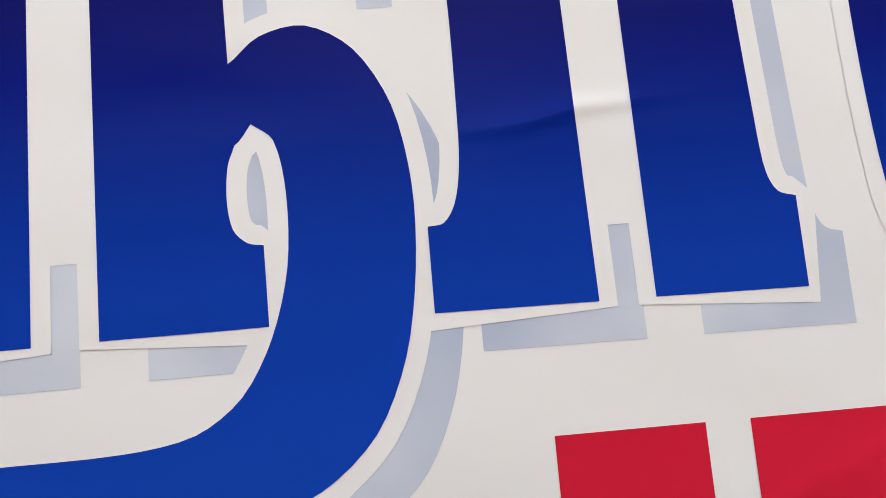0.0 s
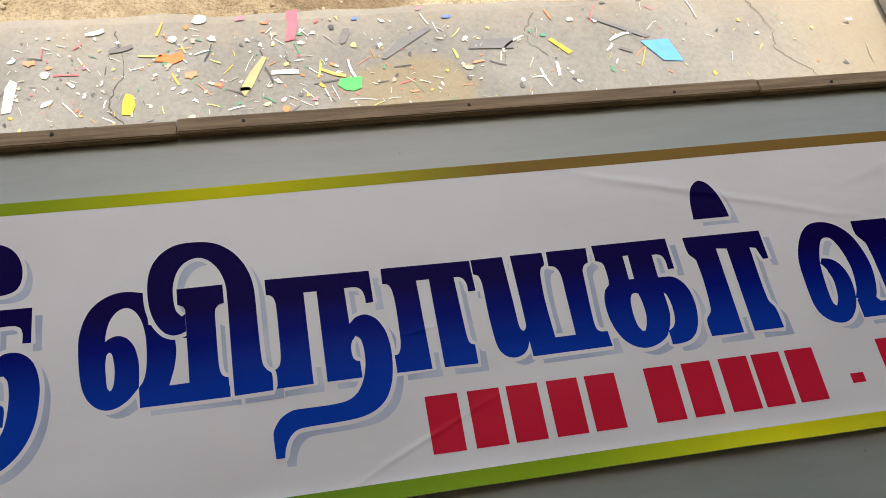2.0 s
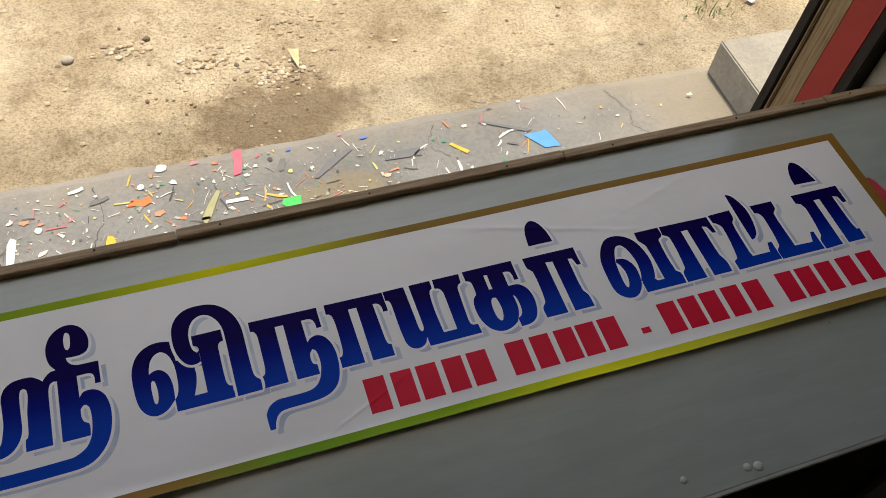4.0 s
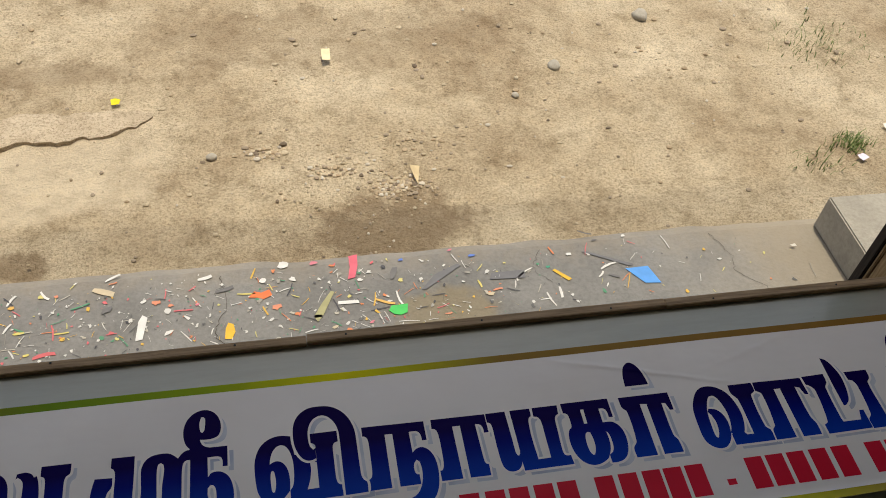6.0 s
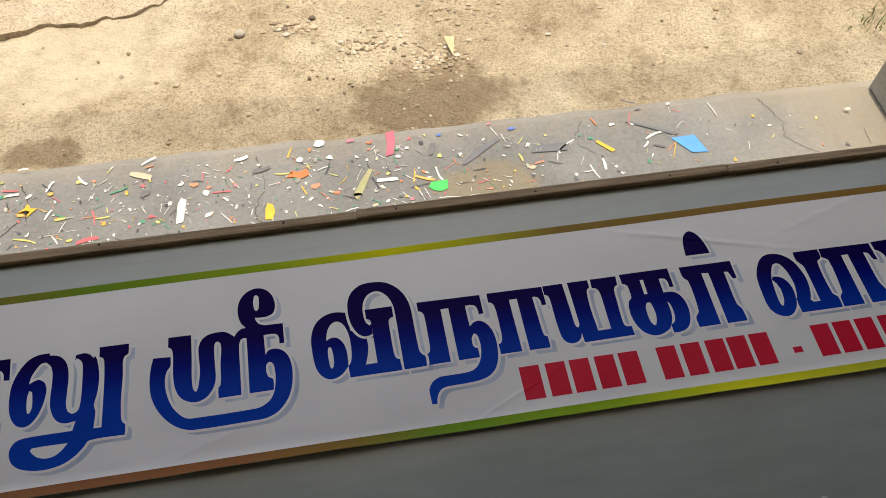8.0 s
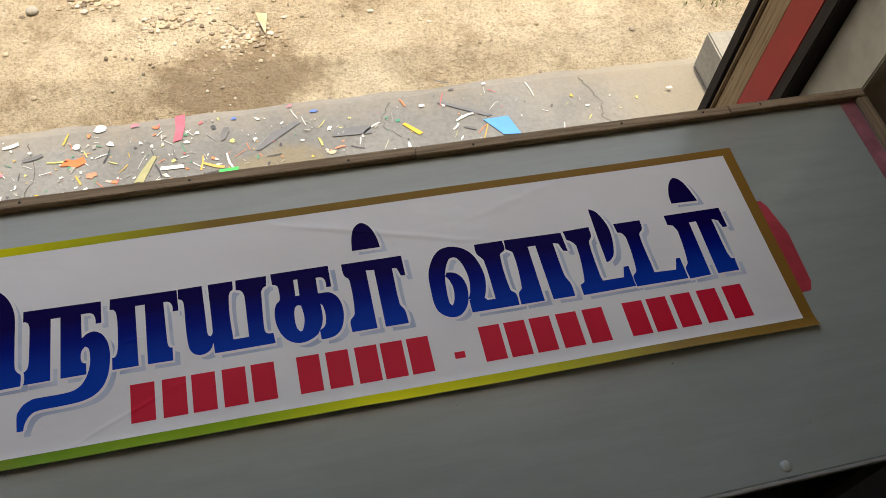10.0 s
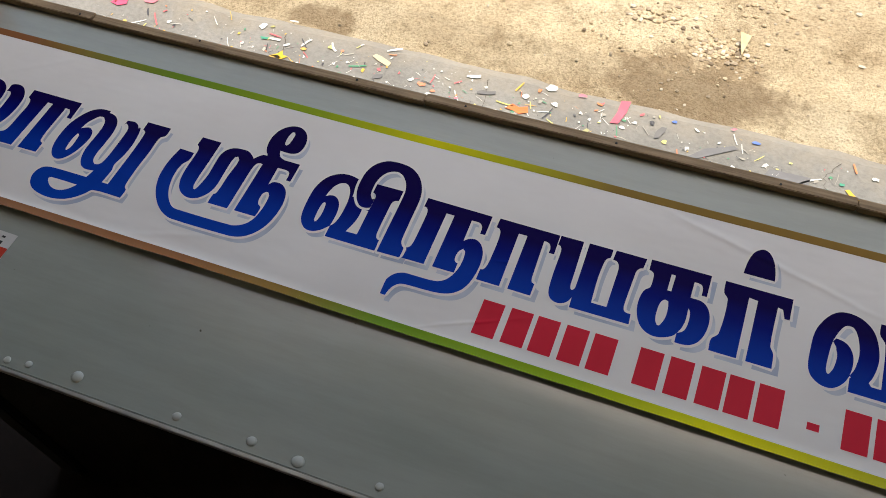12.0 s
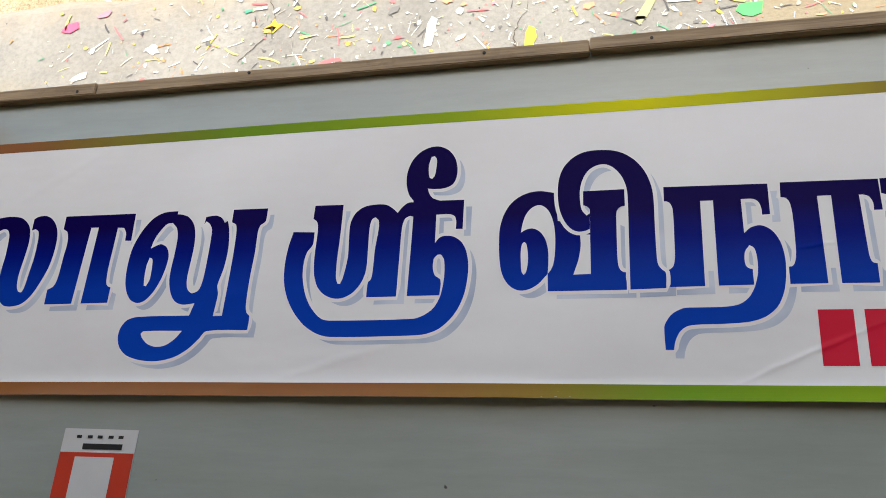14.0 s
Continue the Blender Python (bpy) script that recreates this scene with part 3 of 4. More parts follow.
# Letters in millimetres from their left end on the line of writing: bands with a width, and plates.
LINE = -0.17
LETTERS = {
    "la": (37, [
        ("plate", [(45.2, 80.8),(34.5, 81),(23, 78.4),(11.8, 69.9),(3.9, 55.6),(-0.3, 40),(0.4, 21.9),(3.6, 9.5),(9.1, -0),(17.9, -6.7),(25.7, -7.7),(33.4, -3.9),(39.3, 5.6),(41.5, 17.8),(42.2, 30.1),(38.7, 39.8),(31.4, 46),(24.8, 47.7),(20.5, 43.8),(22.9, 54),(27.9, 62.5),(33.8, 68.1),(39.3, 68),(42.7, 63.7),(44.3, 55.2),(45.3, 39.8),(45, 26),(46.7, 12.3),(50.7, 0.3),(57.6, -6.3),(66.6, -7.3),(76, -4.8),(83.8, 3.1),(90.1, 16.5),(94.7, 31.3),(96, 47.7),(94.6, 61.5),(90.2, 71.4),(83.4, 78.1),(76.9, 80.5),(69.6, 79.8),(65.7, 77.5),(66.3, 66.2),(70, 67.5),(73.8, 64.6),(75.6, 56.2),(76.4, 39.6),(75.2, 23.2),(74.1, 9.7),(72.4, 5.7),(68.8, 7),(66.1, 12.4),(65, 23.2),(66.1, 39.6),(66.6, 53.5),(64.9, 64.8),(61.4, 71.9),(53.4, 78.6)]),
        ("counter", [(21.9, 35.7),(24.3, 33.7),(26.1, 26),(26.5, 15),(25.4, 7.4),(22.7, 6.3),(20.3, 10.9),(19.2, 19.1),(19.4, 30.1)]),
    ]),
    "aa": (136, [
        ("plate", [(0.4, 78.9),(72, 78.8),(73.2, 52.3),(67, 52.7),(66.1, 60.5),(63.1, 65.2),(56.8, 65.6),(56.7, 47.1),(56.4, 27.1),(57.3, 15.3),(59, 10.6),(62.9, 8.8),(63, -5.3),(36.9, -5.6),(37.2, 66.5),(29.5, 66.6),(27.5, -5.7),(0.4, -5.9),(-0.2, 7.7),(5.4, 11.2),(7.5, 19.2),(7.9, 39.4),(8.3, 53),(5.8, 62.8),(0.8, 66.2)]),
    ]),
    "lu": (211, [
        ("plate", [(37.7, 79.3),(25.7, 78.5),(15.9, 73.2),(7.4, 61.7),(1.3, 45.6),(-0, 29.7),(1.1, 15.3),(4.2, 5),(10.1, -3.1),(17.6, -6),(24.2, -3.7),(30.5, 3.9),(35, 14.1),(37.8, 25.7),(38.4, 36.1),(35.4, 44),(29.3, 48),(24.2, 46.7),(19.3, 44.1),(21.4, 53.4),(25.7, 61.4),(30.7, 67.3),(36, 68),(41.1, 62.5),(43.5, 53.2),(43.7, 38.7),(43.1, 25.7),(43.6, 14.1),(47, 2.8),(52.3, -4.7),(60.2, -8.1),(71.5, -7),(68.5, -17.8),(20.9, -18.5),(11, -21.4),(6.1, -28.9),(6, -37.6),(10, -46),(18, -52.3),(31.8, -56.2),(47.1, -56.8),(61.6, -53.5),(72.8, -46.8),(81.1, -38.3),(86.8, -31.5),(123.2, -30.8),(123.3, -19),(120.4, -16.1),(118.7, -10.1),(118.2, 13.1),(119.2, 38.2),(118.9, 56.2),(120.4, 62.6),(124.5, 66),(124.9, 78.3),(92.8, 78.4),(93, 66.5),(97.3, 63.8),(98.8, 56.4),(99.4, 35.8),(99.1, 8.1),(98.6, -18.4),(90.4, -18.5),(91.6, 0.6),(89.7, 8.5),(92.7, 23.1),(93.9, 38.4),(93, 51.3),(90.2, 64.4),(85.5, 72.5),(78.3, 76.3),(71.7, 76.2),(64.8, 75),(64, 64.8),(68.4, 65.3),(71.9, 60.7),(72.8, 51.5),(72.9, 30.8),(72.4, 15.5),(70.7, 6.7),(67.5, 4.7),(64.6, 7.9),(63.1, 15.5),(63.5, 28.2),(64, 46.4),(62.4, 59.5),(58.5, 68.9),(51.9, 75.8),(44.6, 78.6)]),
        ("counter", [(20.3, 35.7),(23.1, 34.1),(24.3, 27),(24.6, 15.4),(22.3, 9),(20, 9.7),(19, 16.7),(18.7, 28.3)]),
        ("counter", [(28.9, -31.2),(64.7, -31),(59.7, -37.6),(52, -43.3),(43.3, -44.7),(35.1, -42.3),(28.9, -37.1),(26.8, -33.5)]),
    ]),
    "sri": (359, [
        ("plate", [(3.7, 55),(22.7, 54.1),(22.6, 42.9),(18.4, 36.1),(16.7, 27.1),(17.3, 14.8),(20.7, 1.7),(25.2, -8),(31.6, -16.5),(38.6, -22.1),(46, -23.5),(113.9, -22.7),(122.5, -19.9),(130, -14),(134.6, -4.7),(136.5, 6.7),(136.8, 17.2),(135.6, 26.8),(133, 30.7),(130, 30.5),(126.3, 25.8),(117, 30.1),(127.3, 40.9),(131.1, 45.7),(137, 46.9),(143.1, 45.6),(149.3, 40.7),(153.3, 33.2),(155.7, 21.5),(155.5, 8.9),(153.6, -3.5),(149.4, -14.8),(143.2, -24),(135, -31.2),(125.5, -35),(114.9, -36.2),(46.6, -37),(34.8, -33.9),(23.3, -26.6),(13.4, -15.7),(6.3, -3.9),(1.5, 10.3),(-0, 26),(1.1, 41.9)]),
        ("plate", [(20.3, 78.8),(45.6, 78.5),(45.9, 48.3),(45.6, 25.9),(46.5, 12.7),(48.3, 7.9),(50.5, 7.5),(52.4, 12.7),(54.7, 30.3),(53.8, 48.2),(53.6, 60.8),(56.9, 69.9),(63.9, 75.6),(73.4, 77.4),(83.1, 76.8),(89.8, 72.7),(93.7, 69),(97.1, 73.7),(102, 77.7),(107.6, 78.1),(114.1, 70),(107.4, 65.1),(104.4, 65.6),(100.6, 63.4),(98.6, 55.6),(98.6, 30.2),(98.8, -4.1),(74, -4.3),(74.2, 8.5),(76.1, 10.2),(77.2, 16.1),(77.3, 36.9),(78.7, 54.7),(78, 62.7),(75, 65.7),(72.1, 63.9),(70.8, 56),(71.2, 39.1),(71.6, 19.3),(68.6, 8.5),(62.2, -0.2),(54.3, -4.5),(46, -4.8),(37, -0.8),(30.9, 6.1),(26.9, 17.1),(25.4, 32.7),(25.4, 55.4),(23.8, 63.5),(20, 66.6)]),
        ("plate", [(106.3, 78.8),(149.2, 78.3),(149.3, 52.5),(143.7, 52.6),(143.7, 59.4),(142.1, 63.9),(137.9, 65.9),(126.7, 65.9),(127.3, 40.9),(127.2, 26.8),(127.1, 19.4),(129.2, 13),(134, 9.2),(134, -3.7),(107.6, -3.8),(107.4, 65.1)]),
        ("plate", [(107.2, 78.1),(102.1, 85.1),(99.1, 95.6),(99.3, 107.4),(103.1, 118),(110.1, 125.6),(118.3, 129.1),(125.8, 129),(133.4, 125.1),(139, 117.8),(141.8, 108.3),(141.5, 99),(138.4, 92.6),(131.4, 89.6),(123.1, 89.4),(117.9, 90),(119.2, 85.8),(122.6, 81.1),(130, 78.2),(126.5, 69.7),(109.9, 70)]),
        ("counter", [(119, 119.7),(121.5, 120.1),(123.6, 117.2),(123.8, 110.1),(122.9, 101.9),(120.8, 98.9),(118.6, 100.2),(117.4, 105.6),(117.3, 112.7)]),
    ]),
    "va_low": (538, [
        ("plate", [(43.7, 80.8),(32.3, 83),(23.4, 82.2),(14.6, 78.3),(7.5, 71.5),(2.9, 62.2),(0.5, 51.1),(0.4, 38.5),(1.4, 24.5),(3.3, 14.4),(6.8, 6.8),(12.2, 1.3),(18.3, -1),(25.2, 0),(32.1, 4.2),(39.1, 12.2),(39.5, -2),(98.1, -1.9),(98, 12),(95.3, 12.7),(93.1, 14.8),(91.8, 19.7),(91.3, 32.4),(91, 55.2),(82, 59.4),(68.4, 54.1),(46.2, 56.3)]),
        ("counter", [(17.5, 47.4),(18.4, 54.2),(21, 62.8),(26, 68.9),(31.9, 70.7),(37.4, 67.3),(41.4, 60),(43.8, 50),(44.5, 40.3),(44.4, 29.3),(43.4, 20.8),(41.6, 15.6),(39.1, 12.2),(39.5, 22),(39, 32.2),(36.5, 41.6),(32, 48),(26.7, 50.6),(21.5, 49.8)]),
        ("counter", [(20.1, 39.3),(21.9, 37.9),(23.2, 31.5),(23.7, 25.2),(23.2, 17.6),(22, 13.2),(20.6, 11.8),(19, 14.2),(18.2, 21.2),(17.8, 30.5),(18.6, 37.4)]),
        ("counter", [(63.4, 44.5),(64, 35.2),(62.6, 24.3),(60.4, 16.7),(58.6, 11.1),(71.7, 11.4),(71.2, 43.7)]),
    ]),
    "i_sign": (584, [
        ("plate", [(25, 48.6),(20.9, 46.9),(15.8, 46.6),(10.6, 49.1),(5.4, 55.8),(1.5, 66),(-0.1, 77.9),(0.4, 91.4),(3.4, 101.6),(9.4, 109.8),(17.9, 115.3),(27.3, 117.2),(41.4, 116.5),(50.8, 113.3),(60.1, 106.2),(66.9, 96.7),(71.2, 85.8),(73.1, 74.4),(73.6, 49.1),(74.2, 26.2),(75, 18.2),(77.4, 14),(80.4, 11),(80.4, -1.1),(54.7, -1.8),(54.3, 34.7),(53.8, 76.2),(52.5, 84.9),(48.8, 94),(42.7, 101.2),(36.5, 104.2),(30.3, 103.5),(24.1, 99.7),(19.5, 92.3),(17.2, 82.2),(17.5, 71.2),(19, 64.3),(22.5, 60),(25, 61.8)]),
        ("inlay", [(19.6, 81.1),(51.3, 81.4),(51.6, 67.1),(47.9, 66.1),(45.4, 62.6),(45, 55.2),(45.2, 35.6),(25.2, 37.6),(25, 62.1),(24.6, 65.5),(22.5, 67.8),(19.8, 68.9)]),
    ]),
    "na": (662, [
        ("plate", [(2.8, 81.7),(78.2, 80.8),(78.4, 55.5),(72.8, 55.3),(72.6, 60.9),(70.8, 66.1),(67.2, 68.6),(58.6, 68.8),(59.3, 40.8),(59.9, 29),(58.6, 25),(58.2, 19.9),(58.9, 15.2),(60.9, 13),(63.3, 12.5),(63.5, 0.3),(39.3, 0.1),(38.7, 68.6),(29.4, 68.7),(29.8, -0.1),(3, -0.4),(2.8, 13.2),(5.5, 13.6),(8.1, 16.3),(9.3, 22.3),(9.5, 33.4),(9.2, 61.7),(7.8, 66.8),(5.5, 69.1),(2.9, 69.5)]),
        ("plate", [(58.9, 40.8),(64.1, 45.3),(71.3, 46.8),(78.5, 42.6),(83.8, 33.2),(86, 20.6),(85.6, 7.3),(83.2, -5.6),(78.1, -16.5),(69.7, -23.8),(58.7, -27.5),(41.4, -28.9),(22.5, -29.4),(15.3, -30.8),(10.3, -35.3),(7.3, -42),(6.2, -48.1),(0.5, -48),(0, -31.1),(1.7, -26.6),(5.9, -21),(14, -16.8),(23.1, -16.4),(42.2, -16.1),(52.3, -14.4),(59.1, -9.6),(63.8, -1.4),(66.6, 9),(67, 20.2),(65.5, 28.6),(62.3, 31.3),(59.6, 28),(54.8, 27.4),(54.6, 39.9)]),
    ]),
    "raa": (749, [
        ("plate", [(0, 81.3),(67.1, 80.8),(67.6, 55.9),(61.8, 55.9),(61.9, 61.5),(59.8, 66.6),(56.3, 68.4),(53.1, 68.5),(54.5, 26.2),(55.1, 18.7),(56.6, 15.5),(59.4, 14.6),(59.3, 0.1),(34.9, 0.3),(34.4, 69),(24.8, 68.9),(26, 0.3),(0.9, 0.4),(0.9, 13.6),(3.4, 14),(5.3, 16.9),(6.4, 22),(6.8, 28.2),(6.9, 51.6),(5.8, 63.7),(3.3, 68.1),(-0.4, 69)]),
    ]),
    "ya": (817, [
        ("plate", [(0.2, 81),(24.8, 81.2),(26, 42.3),(26.4, 26),(27.4, 21.8),(29.3, 20.4),(31.2, 22.8),(31.8, 27.7),(31, 81.4),(56.3, 81.4),(56, 71),(53.2, 68.9),(51.4, 63.8),(50.3, 42.5),(51.5, 12.7),(67.2, 12.8),(67.2, 41.1),(67.2, 59.1),(66.1, 65),(63.4, 68.6),(59.1, 69.6),(59.7, 81.7),(91.9, 81.7),(90.8, 69.3),(87.6, 67.9),(85.1, 63.5),(84.6, 56.6),(83.3, 22.2),(84.1, 15.6),(86.5, 13.2),(91.9, 12.8),(92.9, 0.9),(32.1, 0.3),(31.6, 12.3),(29.2, 6.6),(24.9, 2.6),(18.4, 1.1),(12.4, 3.1),(8.4, 8.1),(6.6, 16),(5.6, 35.3),(5.5, 57.2),(5, 64),(3.4, 67.7),(0.1, 69.1)]),
    ]),
    "ka": (912, [
        ("plate", [(1.6, 82.9),(63.2, 83.1),(63.2, 56.8),(57.9, 56.8),(57.9, 63.6),(56.1, 68.5),(52.4, 70.1),(48.3, 70.1),(48.2, 50.9),(59.7, 50.2),(66.4, 45),(70.3, 36.3),(71.3, 25.3),(69.4, 13),(65.1, 3.7),(58.6, -1.7),(51.1, -3.5),(44.1, -3.5),(43.9, 7.1),(41.7, 3.5),(36.3, -0.3),(29.5, -3),(22.4, -3.7),(15.2, -1.6),(8.7, 3.4),(3.8, 11.6),(1, 21.5),(0.4, 31.3),(1.3, 39.3),(3.6, 45.4),(7.7, 49.9),(8, 62.5),(7.2, 66.6),(5, 68.7),(2, 69.6)]),
        ("counter", [(24.6, 71.7),(28.9, 71.7),(28.6, 51.8),(24.5, 51.8)]),
        ("counter", [(25.7, 40.2),(28.5, 39.4),(29.8, 32),(30, 22.2),(28.3, 14.4),(26.1, 9.7),(23.8, 9.6),(21.3, 14.2),(20.3, 22.2),(20.7, 32),(22.1, 37.3),(24.2, 39.8)]),
        ("counter", [(48.8, 38),(50.8, 35.4),(52.1, 28.1),(52, 20),(50.8, 13.9),(48.5, 10.1),(44.3, 7.4),(47, 13.4),(48.9, 21.2),(49.2, 29.3)]),
    ]),
    "ra": (988.4, [
        ("plate", [(1, 82),(67.4, 82),(67.4, 57),(62.5, 57),(59.6, 67),(54.6, 68),(54.6, 23),(58.6, 15),(59.6, -1),(35.1, -1),(35.1, 69),(26.3, 70),(26.3, -1),(0, -1),(0, 12),(5.8, 20),(6.8, 61),(1.9, 68)]),
        ("plate", [(15.6, 97),(17.5, 113),(21.4, 125),(27.3, 131),(32.1, 132),(38, 128),(42.9, 119),(45.8, 107),(46.8, 97)]),
    ]),
    "va": (1087.4, [
        ("stroke", [(11.8, 50, 5),(19.7, 44, 13),(23.6, 32, 15),(20.7, 14, 15),(11.8, 4, 14),(1, 11, 16),(0, 32, 17),(3, 55, 18),(13.8, 74, 16),(28.6, 76, 14),(39.4, 65, 17),(44.3, 43, 18),(41.4, 23, 17),(35.5, 12, 15)]),
        ("plate", [(29.6, 14),(42.4, 20),(49.3, 11),(58.1, 11),(57.1, 60),(51.2, 70),(51.2, 82),(83.7, 82),(83.7, 70),(76.8, 64),(76.8, 19),(81.8, 13),(81.8, -1),(29.6, -1)]),
    ]),
    "aa_": (1171.2, [
        ("plate", [(2, 82),(69, 81),(70, 56),(65, 57),(62.1, 67),(56.2, 69),(57.1, 26),(61.1, 14),(61.1, -1),(36.5, -1),(35.5, 69),(26.6, 69),(26.6, -1),(0, -1),(1, 13),(5.9, 19),(7.9, 64),(1, 70)]),
    ]),
    "tt": (1242.1, [
        ("plate", [(1, 82),(32.5, 83),(31.5, 70),(26.6, 63),(25.6, 19),(26.6, 12),(51.2, 12),(55.2, 25),(61.1, 25),(61.1, -1),(0, -2),(0, 11),(5.9, 15),(10.8, 60),(5.9, 68),(2, 70)]),
        ("plate", [(39.4, 107),(46.3, 103),(51.2, 94),(55.2, 78),(54.2, 60),(49.3, 42),(42.4, 35),(38.4, 34),(38.4, 67)]),
    ]),
    "ta": (1304.2, [
        ("plate", [(0, 82),(32.5, 82),(31.5, 70),(25.6, 63),(25.6, 22),(25.6, 12),(51.2, 11),(56.2, 25),(61.1, 25),(61.1, -2),(0, -2),(0, 11),(5.9, 18),(8.9, 60),(5.9, 68),(1, 70)]),
    ]),
    "ra_": (1367.2, [
        ("plate", [(0, 83),(69.9, 83),(69.9, 56),(64, 56),(62.1, 66),(55.2, 69),(55.2, 24),(57.1, 14),(61.1, 14),(60.1, -2),(34.5, -2),(35.5, 69),(26.6, 69),(25.6, -2),(0, -3),(0, 11),(4.9, 18),(8.9, 59),(5.9, 68),(0, 70)]),
        ("plate", [(15.8, 98),(16.7, 110),(21.7, 124),(26.6, 131),(30.5, 134),(35.5, 132),(40.4, 126),(44.3, 115),(48.3, 97)]),
    ]),
}
SHADE_X, SHADE_Y = 0.0068, -0.0062


def letter(x0, shapes, level=0.0):
    """One printed letter: blue on a white outline, with a pale shade thrown down to the right."""
    blue, halo, shade, gaps = bmesh.new(), bmesh.new(), bmesh.new(), []
    z = level
    for kind, rows in shapes:
        z += 0.000003
        if kind == "stroke":
            path = smooth_path([((x0 + x) / 1000, LINE + y / 1000, w / 1000) for x, y, w in rows])
            ribbon(path, 0.00018 + z, 0, blue)
            ribbon(path, 0.0001 + z, 0.003, halo)
            ribbon([q + Vector((SHADE_X, SHADE_Y, 0)) for q in path], 0.00004 + z, -0.0005, shade)
            continue
        pts = rounded([((x0 + x) / 1000, LINE + y / 1000) for x, y in rows], 4)
        if kind == "counter":
            gaps.append(flat(pts, 0.0002 + z))
            continue
        flat(pts, 0.00018 + z, blue)
        if kind == "plate":
            flat(pts, 0.0001 + z, halo)
            ribbon([Vector((x, y, 0.006)) for x, y in pts], 0.0001 + z + 0.0000015, 0, halo, True)
            flat([(x + SHADE_X, y + SHADE_Y) for x, y in pts], 0.00004 + z, shade)
            # slots between upright stems stay white but for their foot
            for p, q, r, t in zip(rows, rows[1:], rows[2:], rows[3:]):
                if max(p[1], t[1]) < 6 and min(q[1], r[1]) > 60 and abs(q[0] - r[0]) < 18:
                    slot = [(p[0] + 0.17 * (q[0] - p[0]), p[1] + 0.17 * (q[1] - p[1])), q, r, (t[0] + 0.17 * (r[0] - t[0]), t[1] + 0.17 * (r[1] - t[1]))]
                    flat([((x0 + x) / 1000, LINE + y / 1000) for x, y in slot], 0.0001 + z + 0.0000007, halo)
    ob = part("letter", blue, M["blue"], banner, "blue shaded printed letter")
    part("outline", halo, M["halo"], ob)
    part("drop_shade", shade, M["shade"], ob, "pale blue drop shade")
    for gap in gaps:
        part("counter", gap, M["halo"], ob, "white opening of the letter")


for key, (x0, shapes) in LETTERS.items():
    letter(x0, shapes, 0.00012 if key == "i_sign" else 0.0)

# The number below the lettering, as plain red bars.
for x in (765.0, 795.0, 823.1, 852.7, 881.2, 926.6, 956.1, 985.7, 1012.3, 1039.8, 1116.9, 1144.7, 1172.7, 1202.4, 1232.3, 1278.4, 1306.3, 1335.2, 1365.9, 1396.7):
    part("number_bar", flat([((x + 1) / 1000, -0.2295), ((x + 24) / 1000, -0.2295), ((x + 24) / 1000, -0.189), ((x + 1) / 1000, -0.189)], 0.00012), M["red_ink"], banner)
part("dash", flat([(1.087, -0.2205), (1.098, -0.2205), (1.098, -0.213), (1.087, -0.213)], 0.00012), M["red_ink"], banner)

tape = link("red_tape", flat([(1.477, -0.085), (1.492, -0.086), (1.497, -0.095), (1.506, -0.135), (1.504, -0.2), (1.499, -0.211), (1.477, -0.213)], Z_SHEET + 0.0001, thick=0.0003), M["tape"])
tagged(tape, "red adhesive tape tucked under the banner edge", "tape")


# ---- payment sticker ----
def sticker():
    s = thing("sticker", "peeling payment sticker with an orange-red panel on the sheet", "sticker", pose(0.2205, -0.337, Z_SHEET + 0.0004))
    def bar(name, x0, x1, y0, y1, z, mat, label=""):
        part(name, flat([(x0 / 1000, y0 / 1000), (x1 / 1000, y0 / 1000), (x1 / 1000, y1 / 1000), (x0 / 1000, y1 / 1000)], z), M[mat], s, label)
    backing = flat([(-0.0335, 0.054), (0.0338, 0.0535), (0.0335, -0.022), (0.0325, -0.0555), (-0.0245, -0.054), (-0.033, -0.051), (-0.0338, -0.02)], 0.0, thick=0.0003)
    part("backing", backing, M["sticker"], s, "white paper backing")
    bar("panel", -33.4, 33.4, -22, 35, 0.0006, "sticker_red", "orange-red printed panel")
    bar("code_field", -18.7, 16.8, -7.5, 31.5, 0.0009, "sticker", "plain white square")
    bar("stripe", -33.4, 33.4, -25.4, -22.2, 0.0006, "black", "black stripe")
    bar("text_bar", -12, 21, -42, -35.5, 0.0006, "black")
    bar("text_bar", -14, 22, 37.5, 42, 0.0006, "black")
    bar("text_bar", -24, -10, -14.6, -13.4, 0.0009, "sticker")
    bar("text_bar", 6, 18, -14.6, -13.4, 0.0009, "sticker")
    for x, y in ((-22, -17.5), (20, -17.5)):
        part("emblem", flat([((x + 2.6 * math.cos(k * 0.524)) / 1000, (y + 2.6 * math.sin(k * 0.524)) / 1000) for k in range(12)], 0.0009), M["sticker"], s, "small round cream emblem")
    for x in (-21, -11, -2, 8, 17):
        bar("text_bar", x, x + 4.5, 46.2, 48.6, 0.0006, "black")


sticker()

# ---- under and behind the table ----
crate = link("storage_crate", box((0.42, -0.75, STEP + 0.006), (0.72, -0.5, 0.32), 0.01), M["maroon"])
tagged(crate, "dark maroon plastic crate on the shop floor", "crate")
carton = link("carton", box((-0.05, -0.72, STEP + 0.006), (0.16, -0.5, 0.36), 0.004), M["card"])
tagged(carton, "brown cardboard carton on the shop floor", "box")


